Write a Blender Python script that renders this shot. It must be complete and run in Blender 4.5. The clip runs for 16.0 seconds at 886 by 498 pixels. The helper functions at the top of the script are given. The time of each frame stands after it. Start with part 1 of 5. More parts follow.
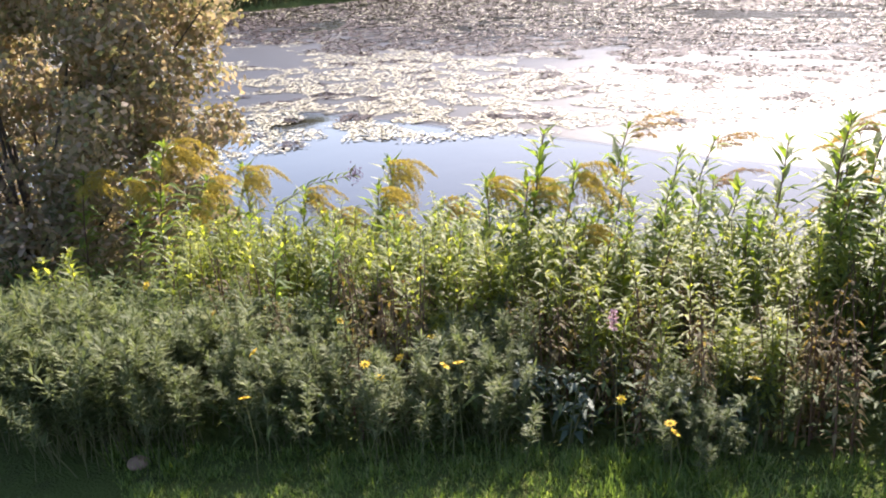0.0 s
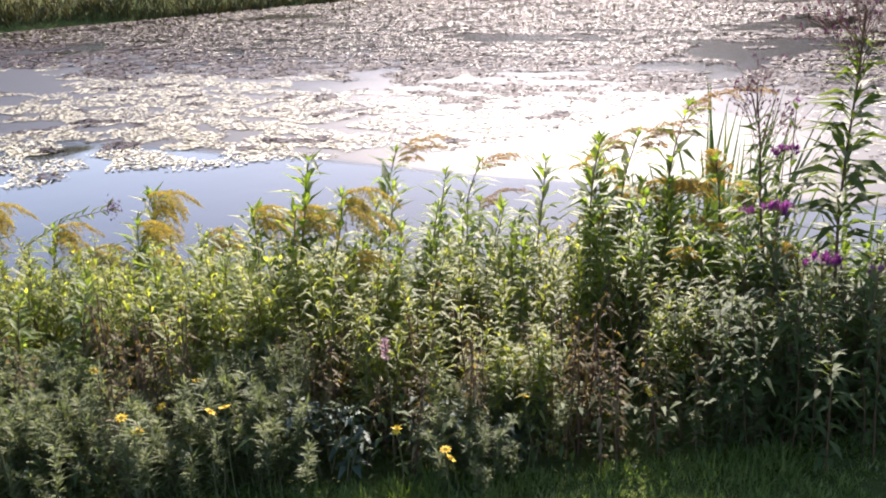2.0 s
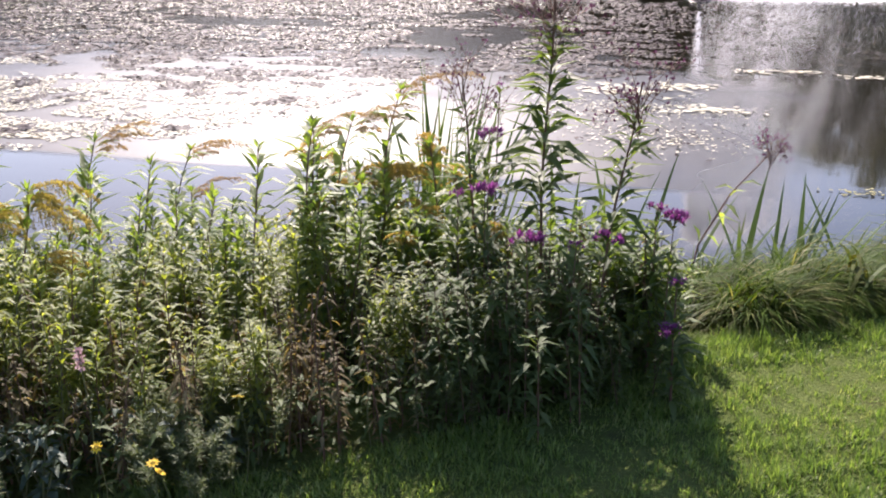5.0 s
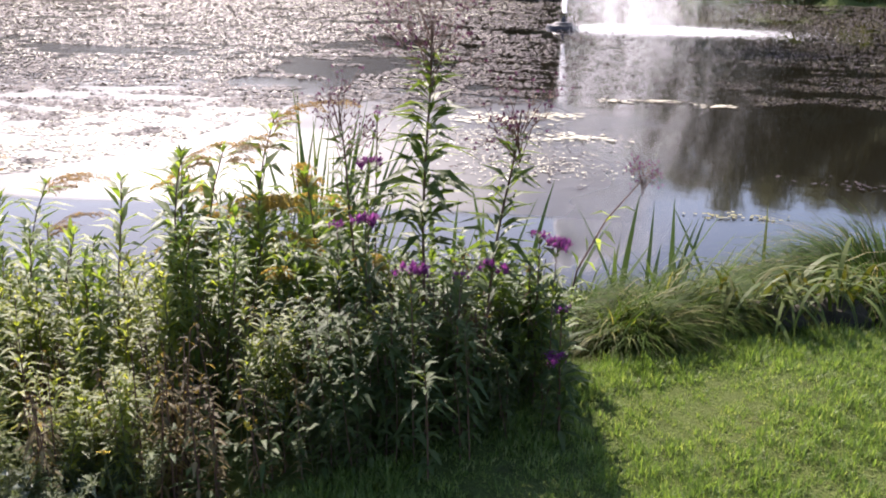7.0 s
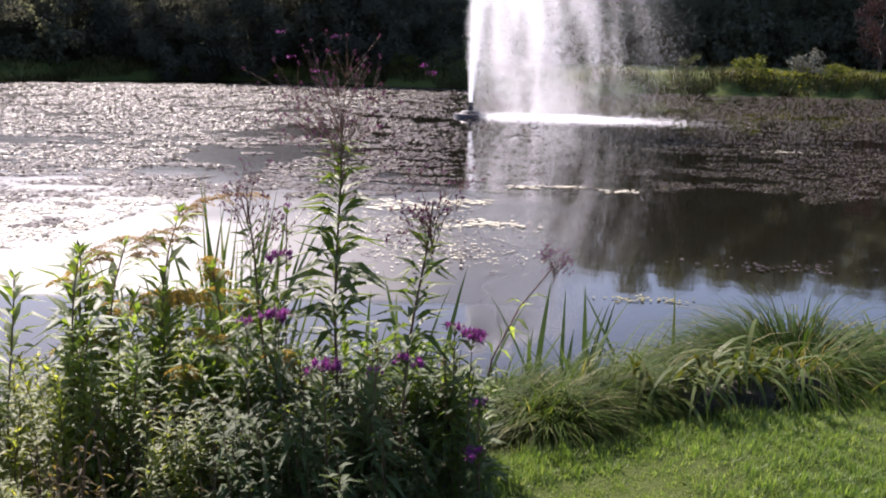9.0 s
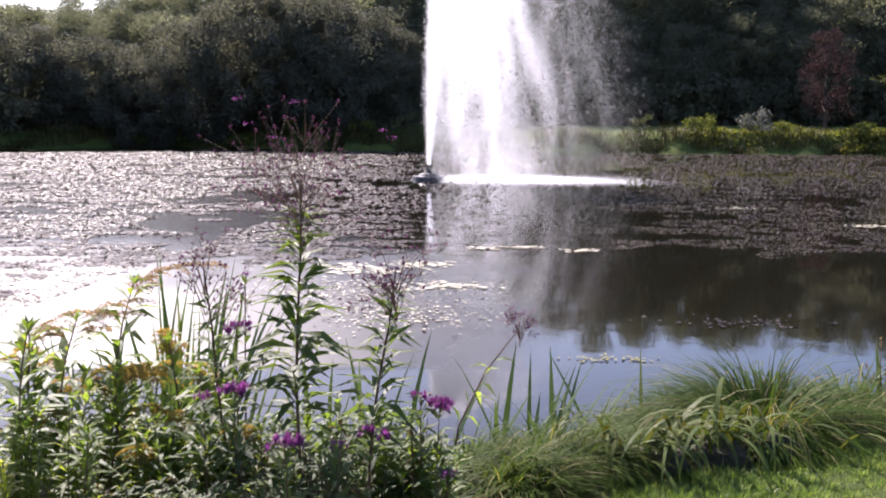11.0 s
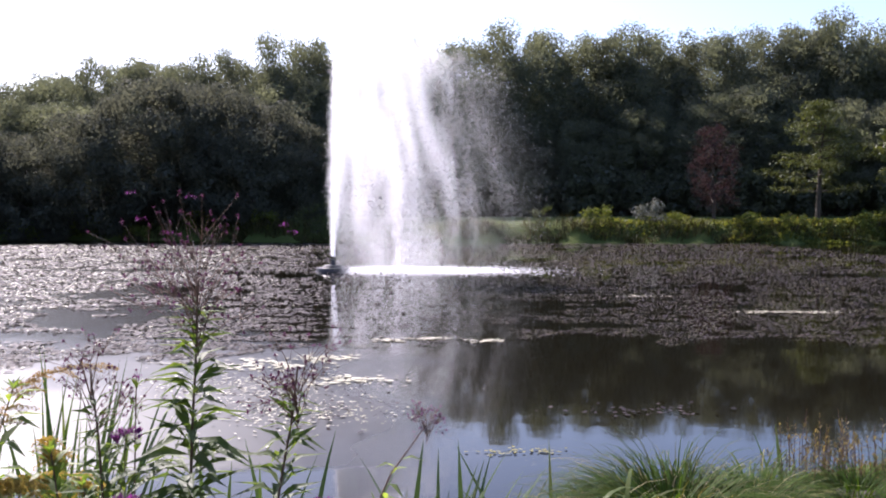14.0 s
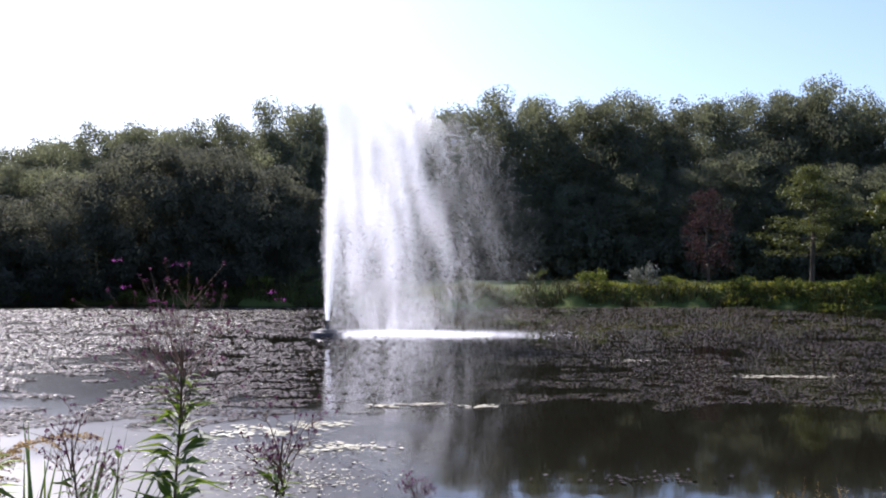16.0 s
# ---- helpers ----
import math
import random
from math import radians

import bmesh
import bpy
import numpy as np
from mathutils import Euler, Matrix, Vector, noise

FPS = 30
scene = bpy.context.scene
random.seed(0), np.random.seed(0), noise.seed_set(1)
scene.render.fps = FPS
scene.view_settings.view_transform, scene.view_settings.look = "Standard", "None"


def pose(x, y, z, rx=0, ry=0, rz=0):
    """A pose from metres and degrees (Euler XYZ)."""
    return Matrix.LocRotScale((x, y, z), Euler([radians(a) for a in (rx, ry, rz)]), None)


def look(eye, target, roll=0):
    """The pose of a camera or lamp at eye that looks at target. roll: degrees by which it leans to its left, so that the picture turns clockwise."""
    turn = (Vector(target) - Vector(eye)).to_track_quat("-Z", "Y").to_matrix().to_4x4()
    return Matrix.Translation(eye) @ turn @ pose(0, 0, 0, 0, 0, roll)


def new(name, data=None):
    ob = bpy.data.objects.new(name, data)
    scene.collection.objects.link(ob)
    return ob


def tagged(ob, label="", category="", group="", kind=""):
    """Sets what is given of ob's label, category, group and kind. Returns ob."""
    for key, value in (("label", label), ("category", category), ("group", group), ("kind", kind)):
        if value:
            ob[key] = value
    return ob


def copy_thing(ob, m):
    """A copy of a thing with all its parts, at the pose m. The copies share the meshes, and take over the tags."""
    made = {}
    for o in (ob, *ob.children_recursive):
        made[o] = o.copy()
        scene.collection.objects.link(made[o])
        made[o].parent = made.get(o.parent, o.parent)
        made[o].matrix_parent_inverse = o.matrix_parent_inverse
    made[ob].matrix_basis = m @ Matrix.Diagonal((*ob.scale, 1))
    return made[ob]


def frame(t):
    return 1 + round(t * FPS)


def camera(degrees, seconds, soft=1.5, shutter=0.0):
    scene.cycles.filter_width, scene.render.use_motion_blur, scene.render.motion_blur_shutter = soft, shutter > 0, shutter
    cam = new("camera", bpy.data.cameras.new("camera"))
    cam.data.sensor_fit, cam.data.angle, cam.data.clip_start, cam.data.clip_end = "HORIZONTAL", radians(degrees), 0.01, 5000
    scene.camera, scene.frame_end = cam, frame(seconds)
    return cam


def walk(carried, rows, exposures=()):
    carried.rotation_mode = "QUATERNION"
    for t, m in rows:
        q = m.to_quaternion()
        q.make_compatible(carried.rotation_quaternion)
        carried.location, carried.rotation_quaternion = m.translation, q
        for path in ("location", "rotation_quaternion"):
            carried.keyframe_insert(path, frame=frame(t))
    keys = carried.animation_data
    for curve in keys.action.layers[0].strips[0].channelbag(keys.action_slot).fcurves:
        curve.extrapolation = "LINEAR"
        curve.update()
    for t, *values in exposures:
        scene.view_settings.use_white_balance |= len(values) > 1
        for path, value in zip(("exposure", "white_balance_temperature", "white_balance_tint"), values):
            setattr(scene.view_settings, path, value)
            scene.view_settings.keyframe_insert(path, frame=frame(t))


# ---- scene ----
cam = camera(52.41, 16.0, soft=2.0)
PATH = [
    (0.0, pose(0.058, -0.511, 2.009, 71.56, 4.20, 52.96)),
    (0.5, pose(0.028, -0.477, 1.996, 72.20, 3.72, 49.98)),
    (1.0, pose(0.021, -0.448, 1.998, 71.59, 3.52, 47.07)),
    (1.5, pose(0.033, -0.420, 2.000, 72.21, 2.86, 42.30)),
    (2.0, pose(0.047, -0.403, 2.009, 72.03, 2.99, 39.24)),
    (2.5, pose(0.047, -0.380, 1.997, 71.39, 2.96, 36.65)),
    (3.0, pose(0.063, -0.349, 1.998, 70.74, 2.41, 33.32)),
    (3.5, pose(0.067, -0.333, 1.996, 69.91, 1.90, 29.70)),
    (4.0, pose(0.080, -0.314, 1.998, 70.22, 1.39, 27.01)),
    (6.5, pose(0.030, -0.215, 1.956, 71.43, -0.55, 16.86)),
    (7.0, pose(0.014, -0.192, 1.964, 72.52, -0.69, 14.75)),
    (7.5, pose(-0.004, -0.164, 1.968, 73.35, -1.03, 13.09)),
    (8.0, pose(0.001, -0.160, 1.962, 74.87, -0.91, 12.07)),
    (8.5, pose(0.007, -0.173, 1.974, 76.64, -1.00, 10.59)),
    (9.0, pose(-0.000, -0.141, 1.976, 78.00, -1.02, 9.08)),
    (11.5, pose(-0.018, -0.076, 1.979, 83.11, -0.00, 5.61)),
    (12.0, pose(-0.017, -0.066, 1.983, 84.39, 0.05, 4.48)),
    (12.5, pose(-0.014, -0.045, 1.981, 85.26, 0.16, 3.19)),
    (13.0, pose(-0.013, -0.015, 1.979, 85.84, 0.03, 1.81)),
    (13.5, pose(-0.021, -0.018, 1.986, 86.86, -0.22, 1.20)),
    (14.0, pose(-0.022, -0.016, 1.987, 87.71, 0.05, 0.29)),
    (14.5, pose(-0.005, -0.003, 1.987, 88.96, -0.27, -0.39)),
    (15.0, pose(-0.004, -0.010, 1.999, 89.79, 0.02, -0.34)),
    (15.5, pose(-0.012, 0.001, 2.000, 90.57, -0.01, -1.12)),
    (16.0, pose(-0.000, 0.000, 2.000, 91.75, 0.07, 0.00)),
]
EXPOSURES = [(0.0, 1.77, 6550, 22), (3.5, 1.45, 6450, 24), (6.9, 1.49, 6400, 24), (7.5, 0.87, 6350, 25), (8.0, 0.71, 6350, 25), (9.0, 1.15, 6300, 25), (11.5, 1.37, 6150, 28), (12.5, 1.31, 6150, 28), (14.5, 1.08, 5900, 25), (16.0, 0.90, 5800, 22)]
walk(cam, PATH, EXPOSURES)

# ---- light ----
SUN_AZ, SUN_EL = 30.0, 40.0     # degrees left of +y, and above the horizon
world = bpy.data.worlds.new("sky")
scene.world = world
world.use_nodes = True
wn = world.node_tree.nodes
sky = wn.new("ShaderNodeTexSky")
sky.sky_type = "NISHITA"
sky.sun_disc = False
sky.sun_elevation = radians(SUN_EL)
sky.sun_rotation = radians(-SUN_AZ)
sky.air_density, sky.dust_density, sky.ozone_density = 1.0, 1.3, 2.0
wn["Background"].inputs["Strength"].default_value = 0.105
world.node_tree.links.new(sky.outputs[0], wn["Background"].inputs["Color"])

sun_from = Vector((-math.sin(radians(SUN_AZ)) * math.cos(radians(SUN_EL)),
                   math.cos(radians(SUN_AZ)) * math.cos(radians(SUN_EL)), math.sin(radians(SUN_EL))))
sun = new("sun", bpy.data.lights.new("sun", "SUN"))
sun.data.energy, sun.data.angle, sun.data.color = 5.0, radians(0.6), (1.0, 0.93, 0.82)
sun.matrix_world = look(sun_from * 100, (0, 0, 0))

# ---- materials ----


def nodes_of(name):
    m = bpy.data.materials.new(name)
    m.use_nodes = True
    m.node_tree.nodes.clear()
    return m, m.node_tree.nodes, m.node_tree.links


def ramp(nt, cols):
    r = nt.new("ShaderNodeValToRGB")
    r.color_ramp.elements[0].position, r.color_ramp.elements[0].color = cols[0][0], (*cols[0][1], 1)
    r.color_ramp.elements[1].position, r.color_ramp.elements[1].color = cols[-1][0], (*cols[-1][1], 1)
    for p, c in cols[1:-1]:
        e = r.color_ramp.elements.new(p)
        e.color = (*c, 1)
    return r


def leaf_mat(name, cols, trans=0.5, rough=0.55, tint=(1.3, 1.25, 0.55), scale=6.0, spec=0.22):
    """Leaf: a colour range over islands and patches, gloss on top and light passing through."""
    m, nt, ln = nodes_of(name)
    out = nt.new("ShaderNodeOutputMaterial")
    geo, info, tc = nt.new("ShaderNodeNewGeometry"), nt.new("ShaderNodeObjectInfo"), nt.new("ShaderNodeTexCoord")
    nz = nt.new("ShaderNodeTexNoise")
    nz.inputs["Scale"].default_value, nz.inputs["Detail"].default_value = scale, 3
    ln.new(geo.outputs["Position"], nz.inputs["Vector"])
    a = nt.new("ShaderNodeMath"); a.operation = "MULTIPLY_ADD"
    ln.new(geo.outputs["Random Per Island"], a.inputs[0]); a.inputs[1].default_value = 0.55
    b = nt.new("ShaderNodeMath"); b.operation = "MULTIPLY_ADD"
    ln.new(info.outputs["Random"], b.inputs[0]); b.inputs[1].default_value = 0.25
    c = nt.new("ShaderNodeMath"); c.operation = "MULTIPLY"
    ln.new(nz.outputs["Fac"], c.inputs[0]); c.inputs[1].default_value = 0.35
    ln.new(c.outputs[0], b.inputs[2]); ln.new(b.outputs[0], a.inputs[2])
    r = ramp(nt, cols)
    ln.new(a.outputs[0], r.inputs[0])
    fine = nt.new("ShaderNodeTexNoise")
    fine.inputs["Scale"].default_value = 140
    ln.new(tc.outputs["Object"], fine.inputs["Vector"])
    bump = nt.new("ShaderNodeBump")
    bump.inputs["Strength"].default_value, bump.inputs["Distance"].default_value = 0.25, 0.01
    ln.new(fine.outputs["Fac"], bump.inputs["Height"])
    p = nt.new("ShaderNodeBsdfPrincipled")
    p.inputs["Roughness"].default_value = rough
    p.inputs["Specular IOR Level"].default_value = spec
    ln.new(r.outputs[0], p.inputs["Base Color"]); ln.new(bump.outputs[0], p.inputs["Normal"])
    if trans > 0:
        t = nt.new("ShaderNodeBsdfTranslucent")
        mul = nt.new("ShaderNodeVectorMath"); mul.operation = "MULTIPLY"
        mul.inputs[1].default_value = tint
        ln.new(r.outputs[0], mul.inputs[0]); ln.new(mul.outputs[0], t.inputs["Color"])
        mix = nt.new("ShaderNodeMixShader")
        mix.inputs[0].default_value = trans
        ln.new(p.outputs[0], mix.inputs[1]); ln.new(t.outputs[0], mix.inputs[2])
        ln.new(mix.outputs[0], out.inputs[0])
    else:
        ln.new(p.outputs[0], out.inputs[0])
    return m


G = lambda *c: c
M_MEADOW = leaf_mat("meadow_leaf", [(0.1, G(0.06, 0.078, 0.024)), (0.4, G(0.135, 0.17, 0.05)), (0.7, G(0.225, 0.265, 0.085)), (1.0, G(0.40, 0.40, 0.19))], trans=0.62, tint=(1.8, 1.75, 0.42), spec=0.28, rough=0.45)
M_TALL = leaf_mat("goldenrod_leaf", [(0.1, G(0.065, 0.105, 0.032)), (0.6, G(0.135, 0.195, 0.06)), (1.0, G(0.25, 0.30, 0.11))], trans=0.6, tint=(1.6, 1.6, 0.45), spec=0.3, rough=0.45)
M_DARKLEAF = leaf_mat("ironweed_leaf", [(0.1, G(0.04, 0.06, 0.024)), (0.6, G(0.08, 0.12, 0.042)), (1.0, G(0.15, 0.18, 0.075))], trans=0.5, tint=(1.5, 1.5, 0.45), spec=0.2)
M_FINE = leaf_mat("tickseed_leaf", [(0.1, G(0.06, 0.08, 0.035)), (0.6, G(0.13, 0.16, 0.075)), (1.0, G(0.26, 0.28, 0.15))], trans=0.42, tint=(1.2, 1.25, 0.7))
M_IRON = leaf_mat("tall_ironweed_leaf", [(0.1, G(0.04, 0.065, 0.02)), (0.6, G(0.085, 0.125, 0.04)), (1.0, G(0.16, 0.19, 0.07))], trans=0.5, tint=(1.4, 1.45, 0.5), spec=0.25, rough=0.5)
M_SILVER = leaf_mat("silvery_leaf", [(0.1, G(0.03, 0.05, 0.03)), (1.0, G(0.10, 0.13, 0.09))], trans=0.2, rough=0.5, spec=0.2)
M_BROWNLEAF = leaf_mat("dry_leaf", [(0.1, G(0.055, 0.045, 0.022)), (0.6, G(0.13, 0.105, 0.05)), (1.0, G(0.26, 0.22, 0.12))], trans=0.45, tint=(1.5, 1.3, 0.6), spec=0.12)
M_SHRUB = leaf_mat("shrub_leaf", [(0.05, G(0.12, 0.145, 0.06)), (0.35, G(0.22, 0.215, 0.105)), (0.65, G(0.33, 0.25, 0.17)), (1.0, G(0.52, 0.40, 0.31))], trans=0.48, tint=(1.05, 1.05, 0.7), spec=0.3, scale=2.6)
M_GOLD = leaf_mat("goldenrod_flower", [(0.1, G(0.25, 0.19, 0.05)), (0.6, G(0.40, 0.32, 0.075)), (1.0, G(0.58, 0.48, 0.13))], trans=0.45, tint=(1.1, 1.05, 0.6), rough=0.8)
M_OLDGOLD = leaf_mat("browned_goldenrod_flower", [(0.1, G(0.22, 0.15, 0.05)), (0.6, G(0.36, 0.27, 0.085)), (1.0, G(0.52, 0.42, 0.15))], trans=0.58, tint=(1.2, 1.1, 0.6), rough=0.8, spec=0.05)
M_FEATHER = leaf_mat("faded_flower", [(0.1, G(0.20, 0.13, 0.07)), (0.6, G(0.36, 0.25, 0.12)), (1.0, G(0.50, 0.40, 0.20))], trans=0.5, tint=(1.1, 1.0, 0.7), rough=0.8)
M_PURPLE = leaf_mat("purple_petal", [(0.1, G(0.15, 0.028, 0.12)), (0.6, G(0.25, 0.065, 0.21)), (1.0, G(0.40, 0.15, 0.36))], trans=0.4, tint=(1.1, 0.8, 1.1), rough=0.7)
M_SEED = leaf_mat("seed_head", [(0.1, G(0.05, 0.02, 0.036)), (0.6, G(0.11, 0.042, 0.08)), (1.0, G(0.22, 0.09, 0.165))], trans=0.35, tint=(1.1, 0.9, 1.0), rough=0.8, spec=0.08)
M_YELLOW = leaf_mat("yellow_petal", [(0.1, G(0.65, 0.42, 0.02)), (1.0, G(0.85, 0.62, 0.05))], trans=0.35, tint=(1, 1, 0.8), rough=0.6)
M_PINK = leaf_mat("pink_flower", [(0.1, G(0.40, 0.22, 0.24)), (1.0, G(0.60, 0.42, 0.42))], trans=0.3, tint=(1, 1, 1))
M_STEM = leaf_mat("green_stem", [(0.1, G(0.07, 0.08, 0.03)), (1.0, G(0.14, 0.13, 0.06))], trans=0.0)
M_REDSTEM = leaf_mat("brown_stem", [(0.1, G(0.07, 0.035, 0.025)), (1.0, G(0.16, 0.09, 0.06))], trans=0.0)
M_REED = leaf_mat("reed_blade", [(0.1, G(0.04, 0.07, 0.025)), (0.7, G(0.08, 0.13, 0.04)), (1.0, G(0.20, 0.15, 0.07))], trans=0.3)
M_SEDGE = leaf_mat("sedge_blade", [(0.1, G(0.016, 0.032, 0.004)), (0.45, G(0.036, 0.07, 0.008)), (0.8, G(0.075, 0.12, 0.018)), (1.0, G(0.32, 0.28, 0.14))], trans=0.35, tint=(1.4, 1.4, 0.5), rough=0.5, spec=0.05)
M_PALESEDGE = leaf_mat("pale_sedge_blade", [(0.1, G(0.022, 0.034, 0.007)), (0.5, G(0.048, 0.06, 0.013)), (0.8, G(0.10, 0.10, 0.032)), (1.0, G(0.40, 0.34, 0.19))], trans=0.32, tint=(1.4, 1.3, 0.5), rough=0.5, spec=0.05)
M_STRAP = leaf_mat("strap_leaf", [(0.1, G(0.035, 0.065, 0.014)), (0.6, G(0.075, 0.105, 0.024)), (0.88, G(0.14, 0.15, 0.045)), (1.0, G(0.40, 0.36, 0.20))], trans=0.3, rough=0.5, spec=0.12)
M_LAWN = leaf_mat("lawn_blade", [(0.1, G(0.055, 0.095, 0.022)), (0.45, G(0.11, 0.175, 0.042)), (0.8, G(0.20, 0.265, 0.075)), (1.0, G(0.46, 0.44, 0.23))], trans=0.5, rough=0.4, scale=1.7, tint=(1.2, 1.3, 0.55))
# shore grass darkened: the shade on the far bank's face is in this colour
M_SHADED_GRASS = leaf_mat("shaded_bank_grass", [(0.1, G(0.03, 0.03, 0.013)), (0.6, G(0.06, 0.057, 0.023)), (1.0, G(0.15, 0.13, 0.055))], trans=0.12, scale=0.4, spec=0.05)
M_FARGREEN = leaf_mat("bank_herb", [(0.1, G(0.07, 0.095, 0.025)), (0.6, G(0.13, 0.155, 0.04)), (1.0, G(0.24, 0.24, 0.068))], trans=0.38, scale=0.4, spec=0.08)
# leaves of the wood lightened and greyed: haze put into their colour
M_HAZY_TREE = leaf_mat("hazy_tree_leaf", [(0.1, G(0.085, 0.095, 0.08)), (0.6, G(0.125, 0.135, 0.105)), (1.0, G(0.17, 0.18, 0.12))], trans=0.6, tint=(1.3, 1.28, 0.85), scale=0.25, rough=0.7, spec=0.1)
M_HAZY_WILLOW = leaf_mat("hazy_willow_leaf", [(0.1, G(0.075, 0.082, 0.07)), (0.6, G(0.105, 0.112, 0.09)), (1.0, G(0.145, 0.145, 0.105))], trans=0.5, tint=(1.15, 1.1, 0.85), scale=0.25, rough=0.7, spec=0.06)
M_REDTREE = leaf_mat("red_leaf", [(0.1, G(0.045, 0.03, 0.03)), (1.0, G(0.075, 0.048, 0.045))], trans=0.25, tint=(1.1, 0.9, 0.8), scale=0.5, spec=0.03, rough=0.8)
M_PINE = leaf_mat("light_green_needle", [(0.1, G(0.05, 0.07, 0.03)), (1.0, G(0.13, 0.145, 0.055))], trans=0.3, scale=0.5)
M_PALEBUSH = leaf_mat("pale_shrub_leaf", [(0.1, G(0.12, 0.125, 0.10)), (1.0, G(0.27, 0.27, 0.22))], trans=0.2, tint=(1, 1, 0.8))
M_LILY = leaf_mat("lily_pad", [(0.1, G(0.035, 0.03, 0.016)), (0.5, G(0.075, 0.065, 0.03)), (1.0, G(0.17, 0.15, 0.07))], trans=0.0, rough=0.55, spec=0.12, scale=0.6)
# cream pads, brightened further: sun glare on the left raft is in this colour
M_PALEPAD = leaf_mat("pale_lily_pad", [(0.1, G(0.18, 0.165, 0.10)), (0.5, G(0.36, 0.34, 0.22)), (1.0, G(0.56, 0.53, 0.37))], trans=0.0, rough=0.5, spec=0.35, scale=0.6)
M_WEED = leaf_mat("emergent_weed", [(0.1, G(0.02, 0.014, 0.017)), (0.6, G(0.048, 0.035, 0.037)), (1.0, G(0.09, 0.068, 0.06))], trans=0.12, rough=0.6, spec=0.1, scale=0.6)
M_ALGAE = leaf_mat("algae", [(0.1, G(0.12, 0.11, 0.025)), (1.0, G(0.26, 0.23, 0.06))], trans=0.0, rough=0.5)


def bark():
    m, nt, ln = nodes_of("bark")
    out, p, tc = nt.new("ShaderNodeOutputMaterial"), nt.new("ShaderNodeBsdfPrincipled"), nt.new("ShaderNodeTexCoord")
    mp, nz = nt.new("ShaderNodeMapping"), nt.new("ShaderNodeTexNoise")
    mp.inputs["Scale"].default_value = (6, 6, 1)
    nz.inputs["Scale"].default_value, nz.inputs["Detail"].default_value = 2.5, 6
    r = ramp(nt, [(0.3, (0.03, 0.022, 0.016)), (0.75, (0.11, 0.085, 0.06))])
    bp = nt.new("ShaderNodeBump"); bp.inputs["Distance"].default_value = 0.05
    ln.new(tc.outputs["Object"], mp.inputs[0]); ln.new(mp.outputs[0], nz.inputs["Vector"])
    ln.new(nz.outputs["Fac"], r.inputs[0]); ln.new(r.outputs[0], p.inputs["Base Color"])
    ln.new(nz.outputs["Fac"], bp.inputs["Height"]); ln.new(bp.outputs[0], p.inputs["Normal"])
    p.inputs["Roughness"].default_value = 0.9
    ln.new(p.outputs[0], out.inputs[0])
    return m


M_BARK = bark()


def ground_mat():
    m, nt, ln = nodes_of("ground_turf")
    out, p, geo = nt.new("ShaderNodeOutputMaterial"), nt.new("ShaderNodeBsdfPrincipled"), nt.new("ShaderNodeNewGeometry")
    n1, n2, n3 = (nt.new("ShaderNodeTexNoise") for _ in range(3))
    for n, s in ((n1, 0.5), (n2, 9.0), (n3, 90.0)):
        n.inputs["Scale"].default_value, n.inputs["Detail"].default_value = s, 5
        ln.new(geo.outputs["Position"], n.inputs["Vector"])
    r1 = ramp(nt, [(0.3, (0.05, 0.075, 0.02)), (0.55, (0.085, 0.11, 0.028)), (0.8, (0.125, 0.13, 0.042))])
    r2 = ramp(nt, [(0.3, (0.022, 0.018, 0.012)), (0.7, (0.07, 0.055, 0.035))])
    mx = nt.new("ShaderNodeMix"); mx.data_type = "RGBA"
    soil = ramp(nt, [(0.55, (0, 0, 0)), (0.80, (0.6, 0.6, 0.6))])
    ln.new(n1.outputs["Fac"], r1.inputs[0]); ln.new(n3.outputs["Fac"], r2.inputs[0]); ln.new(n2.outputs["Fac"], soil.inputs[0])
    ln.new(soil.outputs[0], mx.inputs["Factor"]); ln.new(r1.outputs[0], mx.inputs[6]); ln.new(r2.outputs[0], mx.inputs[7])
    bp = nt.new("ShaderNodeBump"); bp.inputs["Distance"].default_value = 0.03
    ln.new(n3.outputs["Fac"], bp.inputs["Height"]); ln.new(bp.outputs[0], p.inputs["Normal"])
    ln.new(mx.outputs[2], p.inputs["Base Color"])
    p.inputs["Roughness"].default_value = 0.95
    p.inputs["Specular IOR Level"].default_value = 0.1
    ln.new(p.outputs[0], out.inputs[0])
    return m


